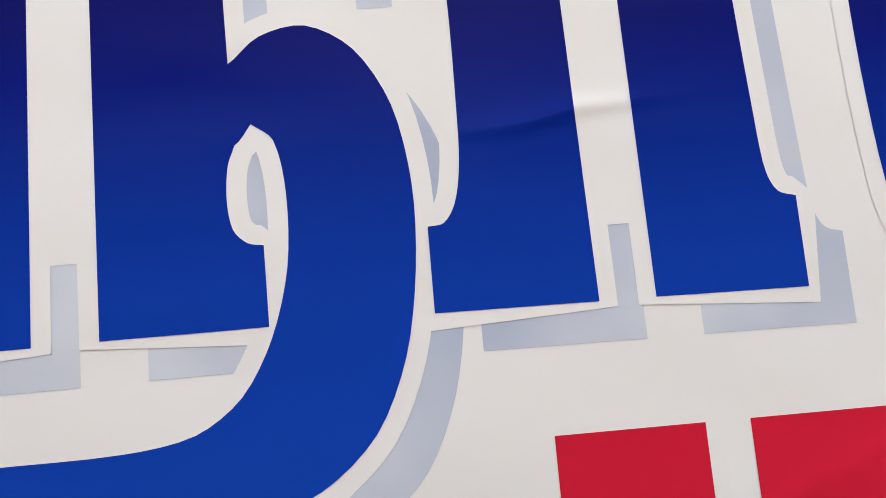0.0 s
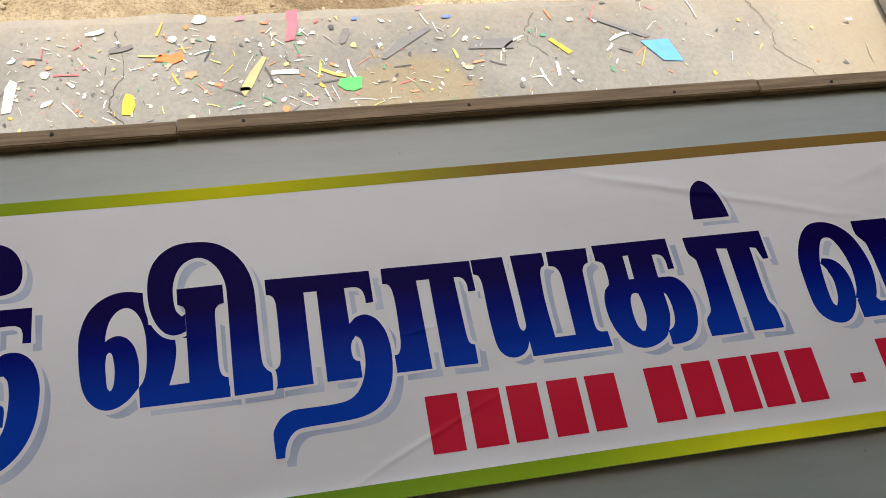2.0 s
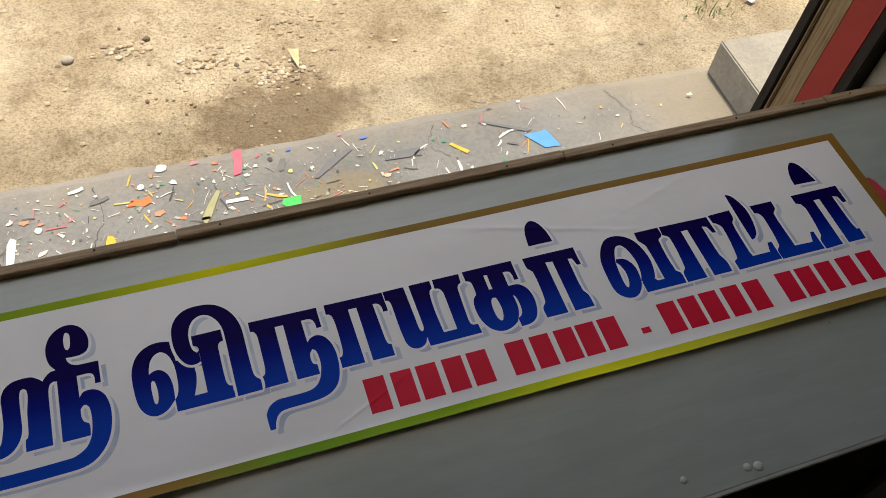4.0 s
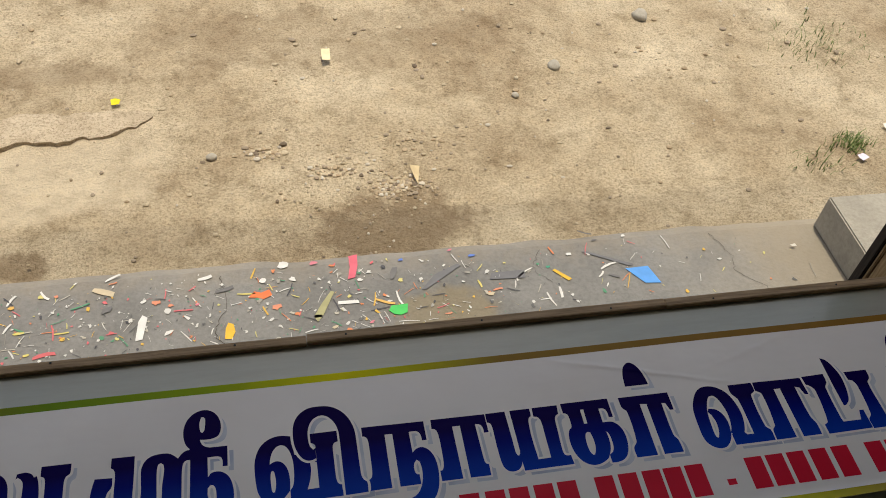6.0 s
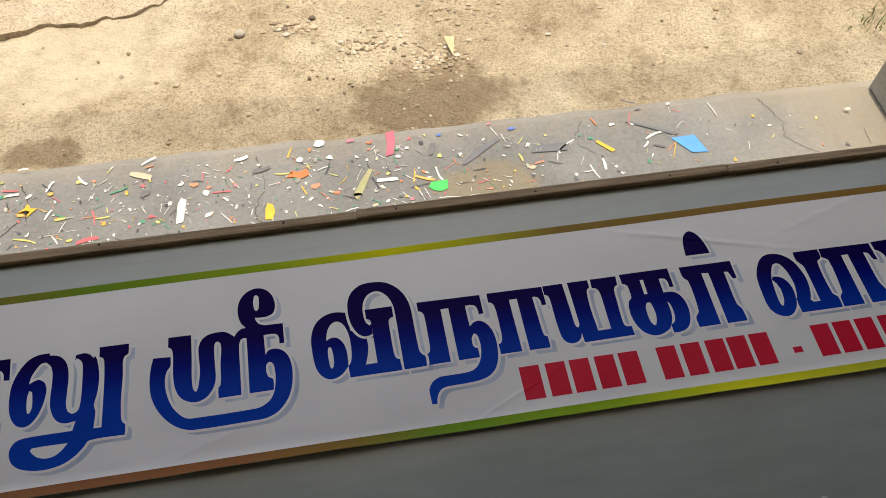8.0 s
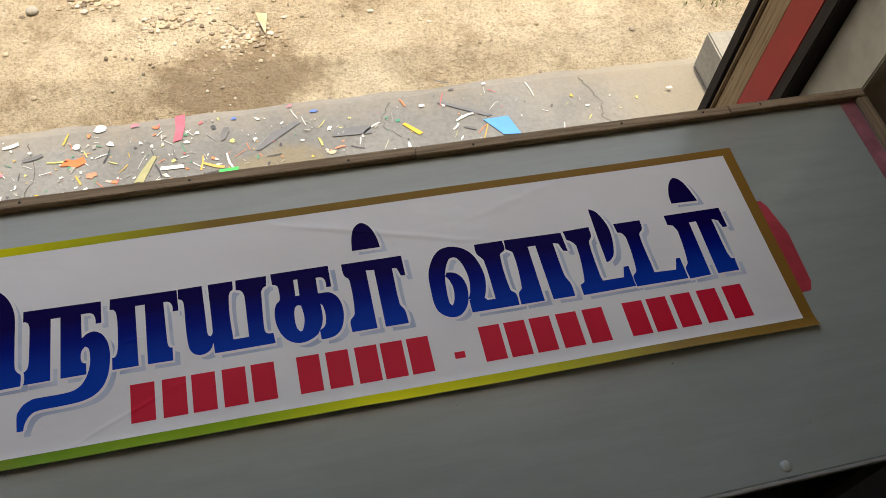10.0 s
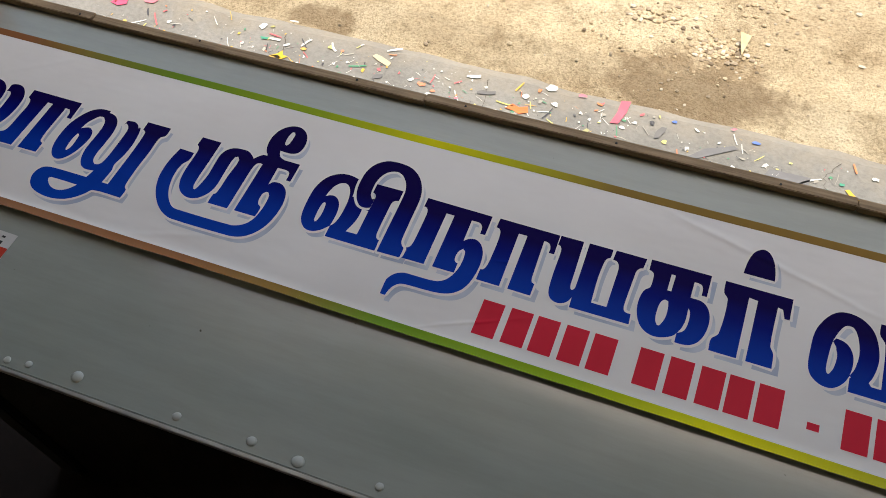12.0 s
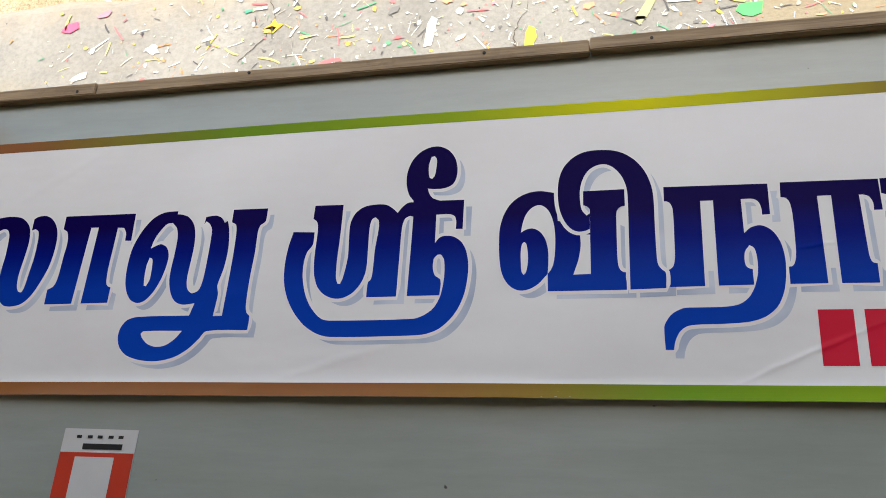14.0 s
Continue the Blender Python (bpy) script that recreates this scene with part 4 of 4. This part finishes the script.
# ---- scraps on the step, stones on the earth ----
def scrap(name, x, y, pts, colour, label):
    bm = flat([(a / 1000, b / 1000) for a, b in pts], 0.0, thick=0.0003)
    key = "scrap_" + name
    if key not in M:
        M[key] = plain(key, colour, 0.4, vary=0.1)
    ob = link("vinyl_scrap", bm, M[key])
    ob.matrix_world = pose(x, y, STEP + 0.0012)
    tagged(ob, label, "scrap", group="vinyl scraps on the step")


scrap("blue", 1.476, 0.675, [(-40, 28), (22, 30), (40, -28), (-2, -24)], (0.1, 0.36, 0.85), "bright blue vinyl scrap stuck on the step")
scrap("green", 0.840, 0.640, [(-26, -2), (-18, 12), (22, 14), (18, -12), (2, -18), (-14, -14)], (0.05, 0.6, 0.12), "green vinyl scrap stuck on the step")
scrap("white", 0.238, 0.652, [(-10, -35), (6, -32), (14, 30), (2, 38), (-6, 20)], (0.8, 0.8, 0.78), "white vinyl strip stuck on the step")
scrap("red", 0.742, 0.794, [(-16, -48), (-8, -10), (-8, 26), (14, 30), (12, -6), (2, -44)], (0.78, 0.14, 0.20), "red vinyl strip stuck on the step")
scrap("yellow", 1.266, 0.700, [(-22, 18), (-14, 22), (22, -14), (12, -20)], (0.8, 0.5, 0.05), "yellow vinyl scrap stuck on the step")
scrap("grey", 1.126, 0.714, [(-48, -8), (-40, 12), (46, 14), (44, -12)], (0.17, 0.17, 0.18), "dark grey vinyl strip stuck on the step")
scrap("grey", 0.953, 0.726, [(-50, -32), (-40, -34), (60, 34), (50, 40), (-10, 12)], (0.17, 0.17, 0.18), "dark grey vinyl strip stuck on the step")
scrap("grey", 1.400, 0.741, [(-62, 30), (-52, 32), (64, -26), (50, -30)], (0.17, 0.17, 0.18), "dark grey vinyl strip stuck on the step")
scrap("white", 0.720, 0.674, [(-26, -4), (-24, 6), (24, 5), (26, -5)], (0.8, 0.8, 0.78), "white vinyl strip stuck on the step")
scrap("pale", 0.659, 0.670, [(-16, -46), (-2, -28), (30, 40), (22, 44), (-4, 6), (-24, -30)], (0.40, 0.38, 0.19), "pale yellow vinyl scrap stuck on the step")
scrap("orange", -0.106, 0.705, [(-22, -8), (-6, 4), (2, 18), (10, 4), (24, 2), (12, -10), (2, -20), (-6, -8)], (0.85, 0.5, 0.04), "orange-yellow vinyl scrap stuck on the step")
scrap("orange", 0.436, 0.622, [(-8, -22), (8, -24), (16, -4), (12, 18), (0, 24), (-6, 8)], (0.85, 0.5, 0.04), "orange-yellow vinyl scrap stuck on the step")
scrap("coral", 0.512, 0.721, [(-28, -6), (-14, 12), (2, 6), (22, 14), (28, -4), (8, -14), (-8, -8)], (0.9, 0.2, 0.06), "orange-red vinyl scrap stuck on the step")
scrap("pink", -0.609, 0.755, [(-22, -10), (-10, 10), (18, 14), (24, -4), (4, -16)], (0.85, 0.1, 0.2), "pink-red vinyl scrap stuck on the step")
scrap("teal", 0.466, 0.567, [(-20, -12), (-6, 6), (22, 10), (16, -6), (0, -14)], (0.05, 0.32, 0.2), "dark green vinyl scrap stuck on the step")


TINTS = {
    "w": ((0.78, 0.77, 0.74), "white"), "y": ((0.70, 0.60, 0.18), "yellow"), "o": ((0.76, 0.45, 0.12), "orange"),
    "c": ((0.78, 0.29, 0.17), "coral"), "r": ((0.66, 0.14, 0.15), "red"), "p": ((0.72, 0.22, 0.28), "pink"),
    "t": ((0.06, 0.34, 0.22), "teal"), "d": ((0.17, 0.165, 0.165), "dark grey"), "b": ((0.12, 0.22, 0.62), "blue"),
    "s": ((0.62, 0.52, 0.36), "cream"), "v": ((0.42, 0.40, 0.16), "olive"),
}
BITS = random.Random(21)


def bit(tint, x, y, length, width, turn):
    """A torn vinyl offcut: a strip if it is slim, else a ragged patch."""
    colour, word = TINTS[tint]
    l, w = length / 2, width / 2
    if width < 0.3 * length:
        bend = BITS.uniform(-0.25, 0.25) * l
        pts = [(-l, -w * BITS.uniform(0.4, 1)), (-l * 0.3, bend * 0.4 - w), (l * 0.4, bend * 0.6 - w), (l, -w * 0.8), (l * BITS.uniform(0.85, 1), w), (l * 0.3, bend * 0.6 + w), (-l * 0.4, bend * 0.5 + w), (-l * 0.95, w * 0.7)]
    else:
        n = BITS.randint(7, 11)
        pts = []
        for k in range(n):
            a = 2 * math.pi * (k + BITS.uniform(-0.25, 0.25)) / n
            r = BITS.uniform(0.55, 1.12)
            pts.append((l * r * math.cos(a), w * r * math.sin(a)))
    c, s = math.cos(radians(turn)), math.sin(radians(turn))
    shape = "strip" if width < 0.3 * length else "scrap"
    scrap("bit_" + word.replace(" ", "_"), x, y, [(a * c - b * s, a * s + b * c) for a, b in pts], colour, word + " torn vinyl " + shape + " stuck on the step")


bit("b", 0.864, 0.795, 13, 10, 3)
bit("b", 1.047, 0.79, 20, 9, 3)
bit("c", 0.04, 0.769, 13, 10, 3)
bit("c", 0.27, 0.724, 30, 14, 3)
bit("c", 0.303, 0.713, 15, 10, 3)
bit("c", 0.55, 0.68, 30, 18, 16)
bit("c", 0.957, 0.614, 18, 4, 3)
bit("c", 1.092, 0.673, 25, 5, 9)
bit("d", 0.159, 0.714, 30, 18, 42)
bit("d", 0.427, 0.747, 45, 10, 16)
bit("d", 0.641, 0.639, 30, 8, 3)
bit("d", 0.728, 0.71, 28, 4, -75)
bit("d", 0.84, 0.757, 50, 20, 72)
bit("d", 1.364, 0.837, 40, 4, -25)
bit("d", 1.382, 0.808, 20, 6, 3)
bit("d", 1.401, 0.683, 30, 7, -24)
bit("o", -0.641, 0.796, 12, 9, 3)
bit("o", -0.553, 0.694, 15, 12, 3)
bit("o", -0.114, 0.694, 35, 18, 16)
bit("o", -0.056, 0.745, 22, 11, 3)
bit("o", 0.809, 0.667, 50, 7, -23)
bit("p", -0.525, 0.783, 40, 20, 17)
bit("p", 0.364, 0.708, 14, 9, 3)
bit("p", 0.645, 0.808, 25, 12, 16)
bit("p", 0.77, 0.609, 20, 8, 27)
bit("p", 0.993, 0.814, 20, 7, 16)
bit("r", -0.469, 0.76, 14, 6, 46)
bit("r", -0.391, 0.597, 20, 6, 3)
bit("r", 0.034, 0.6, 50, 10, 9)
bit("r", 0.173, 0.647, 15, 11, 3)
bit("s", 0.147, 0.769, 55, 16, -22)
bit("s", 0.681, 0.604, 22, 8, 15)
bit("s", 1.073, 0.662, 25, 11, 3)
bit("t", -0.169, 0.749, 30, 10, 3)
bit("t", 1.236, 0.731, 14, 10, 3)
bit("v", -0.167, 0.793, 18, 8, 31)
bit("w", -0.55, 0.617, 55, 25, 17)
bit("w", -0.535, 0.683, 18, 16, 31)
bit("w", -0.527, 0.821, 25, 8, -20)
bit("w", -0.381, 0.673, 40, 25, -29)
bit("w", -0.362, 0.791, 9, 5, 3)
bit("w", -0.253, 0.686, 40, 12, 16)
bit("w", -0.192, 0.788, 25, 25, -21)
bit("w", -0.141, 0.753, 30, 7, 3)
bit("w", -0.123, 0.827, 25, 5, 3)
bit("w", -0.058, 0.766, 35, 6, 61)
bit("w", -0.056, 0.685, 30, 5, 61)
bit("w", 0.015, 0.774, 35, 6, -50)
bit("w", 0.08, 0.803, 14, 5, 43)
bit("w", 0.165, 0.811, 40, 6, 30)
bit("w", 0.241, 0.731, 20, 9, 41)
bit("w", 0.302, 0.632, 25, 13, 28)
bit("w", 0.342, 0.671, 25, 8, -43)
bit("w", 0.381, 0.788, 35, 10, 16)
bit("w", 0.519, 0.764, 20, 18, 3)
bit("w", 0.57, 0.81, 30, 24, 3)
bit("w", 0.591, 0.762, 22, 13, -23)
bit("w", 0.756, 0.741, 15, 12, 3)
bit("w", 0.845, 0.675, 45, 5, -77)
bit("w", 0.916, 0.786, 20, 6, -37)
bit("w", 0.97, 0.764, 12, 6, 37)
bit("w", 1.01, 0.707, 11, 7, 3)
bit("w", 1.17, 0.716, 60, 4, 34)
bit("w", 1.206, 0.629, 30, 3, 3)
bit("w", 1.248, 0.646, 36, 7, -92)
bit("w", 1.301, 0.767, 15, 11, 3)
bit("w", 1.368, 0.692, 25, 5, 47)
bit("w", 1.374, 0.656, 16, 6, 57)
bit("w", 1.395, 0.717, 50, 6, 20)
bit("w", 1.466, 0.815, 14, 9, 3)
bit("y", -0.617, 0.769, 45, 5, 85)
bit("y", -0.492, 0.624, 20, 4, 3)
bit("y", -0.272, 0.67, 15, 7, 44)
bit("y", -0.192, 0.648, 40, 4, -30)
bit("y", -0.102, 0.618, 55, 4, -20)
bit("y", -0.029, 0.669, 30, 9, 3)
bit("y", -0.005, 0.606, 20, 8, 3)
bit("y", 0.063, 0.659, 35, 4, 3)
bit("y", 0.479, 0.728, 45, 4, -3)
bit("y", 1.05, 0.696, 25, 5, -76)


def island_material(name, stops, rough=0.5):
    m = Mat(name, rough)
    g = m.t.nodes.new("ShaderNodeNewGeometry")
    r = m.ramp(g.outputs["Random Per Island"], stops)
    r.node.color_ramp.interpolation = "CONSTANT"
    m.colour(r)
    return m.m


def scraps():
    rng = random.Random(11)
    bm = bmesh.new()
    for _ in range(2300):
        x = rng.gauss(0.42, 0.62)
        if not -1.5 < x < 1.95:
            continue
        y = 0.80 - 0.45 * rng.random() ** 0.8
        if rng.random() < 0.25 and x > 1.3:
            continue
        turn, kind = rng.uniform(0, math.pi), rng.random()
        size = rng.choice((1.5, 2, 2, 3, 3, 4, 5, 6, 8)) / 1000
        if kind < 0.42:
            l, w = size * rng.uniform(1.4, 3.4), size * rng.uniform(0.1, 0.3)
            bend = rng.uniform(-0.5, 0.5) * l
            pts = [(-l, -w), (0, bend * 0.3 - w), (l, bend - w * rng.random()), (l * 0.95, bend + w), (0, bend * 0.3 + w), (-l, w * rng.random())]
        else:
            n = rng.randint(5, 9)
            wide = rng.uniform(0.45, 1.0)
            radii = [size * rng.uniform(0.3, 1.35) for _ in range(n)]
            pts = [(r * math.cos(k * 6.283 / n), r * wide * math.sin(k * 6.283 / n)) for k, r in enumerate(radii)]
        c, s = math.cos(turn), math.sin(turn)
        z = STEP + 0.0007 + rng.uniform(0, 0.0004)
        f = bm.faces.new([bm.verts.new((x + a * c - b * s, y + a * s + b * c, z + rng.uniform(0, 0.0006))) for a, b in pts])
        f.normal_update()
        if f.normal.z < 0:
            f.normal_flip()
    white, cols = (0.68, 0.67, 0.64), [(0.72, 0.45, 0.08), (0.7, 0.15, 0.17), (0.07, 0.07, 0.08), (0.66, 0.6, 0.22), (0.09, 0.3, 0.17), (0.75, 0.25, 0.1), (0.5, 0.47, 0.4), (0.12, 0.12, 0.12), (0.36, 0.34, 0.30)]
    stops = [(0.0, white)] + [(0.34 + 0.66 * k / 9, c) for k, c in enumerate(cols)]
    ob = link("vinyl_scraps", bm, island_material("vinyl_offcuts", stops))
    tagged(ob, "many small coloured vinyl offcuts stuck to the concrete", "scraps", kind="stuff")


scraps()


def stones():
    rng = random.Random(5)
    bm = bmesh.new()
    heaps = ((0.91, 1.15, 0.045, 170, 0.006), (0.74, 1.24, 0.045, 50, 0.007), (0.53, 1.325, 0.04, 45, 0.0075), (1.02, 1.33, 0.06, 30, 0.006), (0.8, 1.2, 0.2, 120, 0.0045), (1.0, 1.0, 0.3, 110, 0.004), (0.9, 1.6, 1.1, 420, 0.006), (1.2, 2.6, 1.4, 400, 0.009), (2.2, 1.5, 0.7, 160, 0.006))
    for cx, cy, spread, n, size in heaps:
        for _ in range(n):
            x, y = rng.gauss(cx, spread), rng.gauss(cy, spread * 0.55)
            if y < 0.84:
                continue
            r = size * rng.uniform(0.35, 1.25)
            made = bmesh.ops.create_icosphere(bm, subdivisions=1, radius=r)["verts"]
            sx, sy, sz = rng.uniform(0.7, 1.5), rng.uniform(0.7, 1.3), rng.uniform(0.45, 0.8)
            h = 0.018 * noise.noise(Vector((x, y, 0)) * 1.7) + 0.012 * noise.noise(Vector((x, y, 0)) * 5) + 0.006 * noise.noise(Vector((x, y, 0)) * 17)
            for v in made:
                k = 1 + 0.35 * noise.noise(v.co * 90 + Vector((x, y, 0)) * 50)
                v.co = Vector((x + v.co.x * sx * k, y + v.co.y * sy * k, h + GROUND + r * 0.25 + v.co.z * sz * k))
    stops = [(0, (0.42, 0.33, 0.22)), (0.35, (0.5, 0.42, 0.3)), (0.6, (0.33, 0.27, 0.2)), (0.85, (0.55, 0.5, 0.42)), (0.95, (0.18, 0.14, 0.1))]
    ob = link("pebbles", bm, island_material("pebble_stone", stops, 0.9))
    tagged(ob, "loose pebbles and clods scattered on the earth", "pebbles", kind="stuff")


stones()


# ---- larger things on the earth ----
def crust():
    """A broken sheet of old plaster lying on the earth."""
    rng = random.Random(8)
    bm = bmesh.new()
    n = 160
    ring = []
    for k in range(n):
        a = k / n * 2 * math.pi
        x = -0.35 + 0.56 * math.copysign(abs(math.cos(a)) ** 0.6, math.cos(a))
        y = 1.465 + 0.062 * math.copysign(abs(math.sin(a)) ** 0.7, math.sin(a)) + 0.06 * (x + 0.35)
        r = Vector((x, y, 0))
        ring.append((x + 0.04 * noise.noise(r * 7) + 0.012 * noise.noise(r * 40), y + 0.03 * noise.noise(r * 9 + Vector((5, 0, 0))) + 0.016 * noise.noise(r * 33)))
    flat(ring, GROUND - 0.012, bm, 0.026)
    bmesh.ops.triangulate(bm, faces=bm.faces[:])
    bmesh.ops.subdivide_edges(bm, edges=bm.edges[:], cuts=2, use_grid_fill=True)
    for v in bm.verts:
        v.co.z += 0.008 * noise.noise(v.co * 14) + 0.004 * noise.noise(v.co * 40)
    tagged(link("plaster_crust", bm, M["sand_pale"]), "broken crust of pale old plaster lying on the earth", "rubble")


m = Mat("old_plaster", 0.95, 0, 0.2)
m.colour(m.mix(0.8, m.ramp(m.noise(9, 7, 0.7), [(0.3, (0.48, 0.385, 0.27)), (0.65, (0.66, 0.56, 0.42))]), m.ramp(m.noise(130, 4, 0.7), [(0.36, (0.5, 0.47, 0.43)), (0.52, (1, 1, 1))]), "MULTIPLY"))
m.bump(m.noise(60, 8, 0.7), 0.9, 0.015)
M["sand_pale"] = m.m
crust()


def litter(name, x, y, pts, colour, label, lean=8, high=0.02):
    bm = flat([(a / 1000, b / 1000) for a, b in pts], 0, thick=0.0008)
    bmesh.ops.triangulate(bm, faces=bm.faces[:])
    bmesh.ops.subdivide_edges(bm, edges=bm.edges[:], cuts=1)
    for v in bm.verts:
        v.co.z += 0.006 * noise.noise(v.co * 40)
    ob = link(name, bm, plain(name + "_paper", colour, 0.7, vary=0.1))
    ob.matrix_world = pose(x, y, GROUND + high, lean, lean * 0.5, 0)
    tagged(ob, label, "litter")


litter("paper_scrap", 0.965, 1.181, [(-16, 30), (14, 26), (4, -34)], (0.62, 0.5, 0.3), "cream paper triangle lying on the earth", 14)
litter("paper_card", 0.753, 1.772, [(-14, 28), (15, 26), (14, -28), (-13, -27)], (0.75, 0.66, 0.42), "cream card lying on the earth", 4)
litter("wrapper", 0.103, 1.579, [(-16, 8), (-4, 14), (14, 6), (10, -10), (-12, -12)], (0.75, 0.65, 0.02), "bright yellow wrapper lying on the earth", 10)
litter("paper_scrap", 2.381, 1.125, [(-18, 8), (4, 14), (20, -4), (-4, -14)], (0.72, 0.68, 0.8), "crumpled white paper lying on the earth", 10)
litter("paper_scrap", 1.917, 0.725, [(-7, 4), (6, 5), (9, -3), (-3, -1)], (0.8, 0.76, 0.68), "torn white paper bit on the step", 10, 0.104)
litter("paper_scrap", 2.546, 1.257, [(-20, 10), (2, 16), (22, -2), (0, -8), (-14, -12)], (0.8, 0.76, 0.66), "torn white paper bit on the earth", 10)


def stone(x, y, r, label):
    bm = bmesh.new()
    bmesh.ops.create_icosphere(bm, subdivisions=3, radius=r)
    for v in bm.verts:
        k = 1 + 0.3 * noise.noise(v.co * 30 + Vector((x, y, 0))) + 0.1 * noise.noise(v.co * 90)
        v.co = Vector((v.co.x * k * 1.2, v.co.y * k, max(-r * 0.4, v.co.z * k * 0.75)))
    ob = link("stone", bm, M["block"], smooth=True)
    ob.matrix_world = pose(x, y, GROUND + r * 0.35, 0, 0, x * 70)
    tagged(ob, label, "stone", group="loose stones")


stone(1.516, 1.673, 0.020, "pale rounded stone on the earth")
stone(1.913, 1.944, 0.026, "pale flat stone on the earth")
stone(1.349, 1.532, 0.012, "small grey stone on the earth")
stone(0.385, 1.323, 0.012, "small grey stone on the earth")


def grass(x, y, blades, spread, seed):
    rng = random.Random(seed)
    bm = bmesh.new()
    for _ in range(blades):
        bx, by, a = x + rng.gauss(0, spread), y + rng.gauss(0, spread * 0.7), rng.uniform(0, 6.28)
        h, w, out = rng.uniform(0.02, 0.05), rng.uniform(0.0012, 0.0025), rng.uniform(0.01, 0.035)
        c, s = math.cos(a), math.sin(a)
        pts = []
        for k in (0, 0.5, 1):
            px, py, pz = bx + c * out * k * k, by + s * out * k * k, GROUND + h * (k - 0.25 * k * k)
            ww = w * (1 - 0.85 * k)
            pts.append((bm.verts.new((px - s * ww, py + c * ww, pz)), bm.verts.new((px + s * ww, py - c * ww, pz))))
        for (p, q), (r, t) in zip(pts, pts[1:]):
            bm.faces.new((p, q, t, r))
    ob = link("grass_tuft", bm, M["grass"])
    tagged(ob, "small green grass tuft growing in the earth", "grass", kind="stuff")


M["grass"] = plain("grass_blades", (0.13, 0.19, 0.05), 0.6, vary=0.4, scale=50)
grass(2.394, 1.199, 160, 0.035, 1)
grass(2.242, 1.121, 40, 0.04, 2)
grass(2.546, 1.747, 160, 0.10, 3)
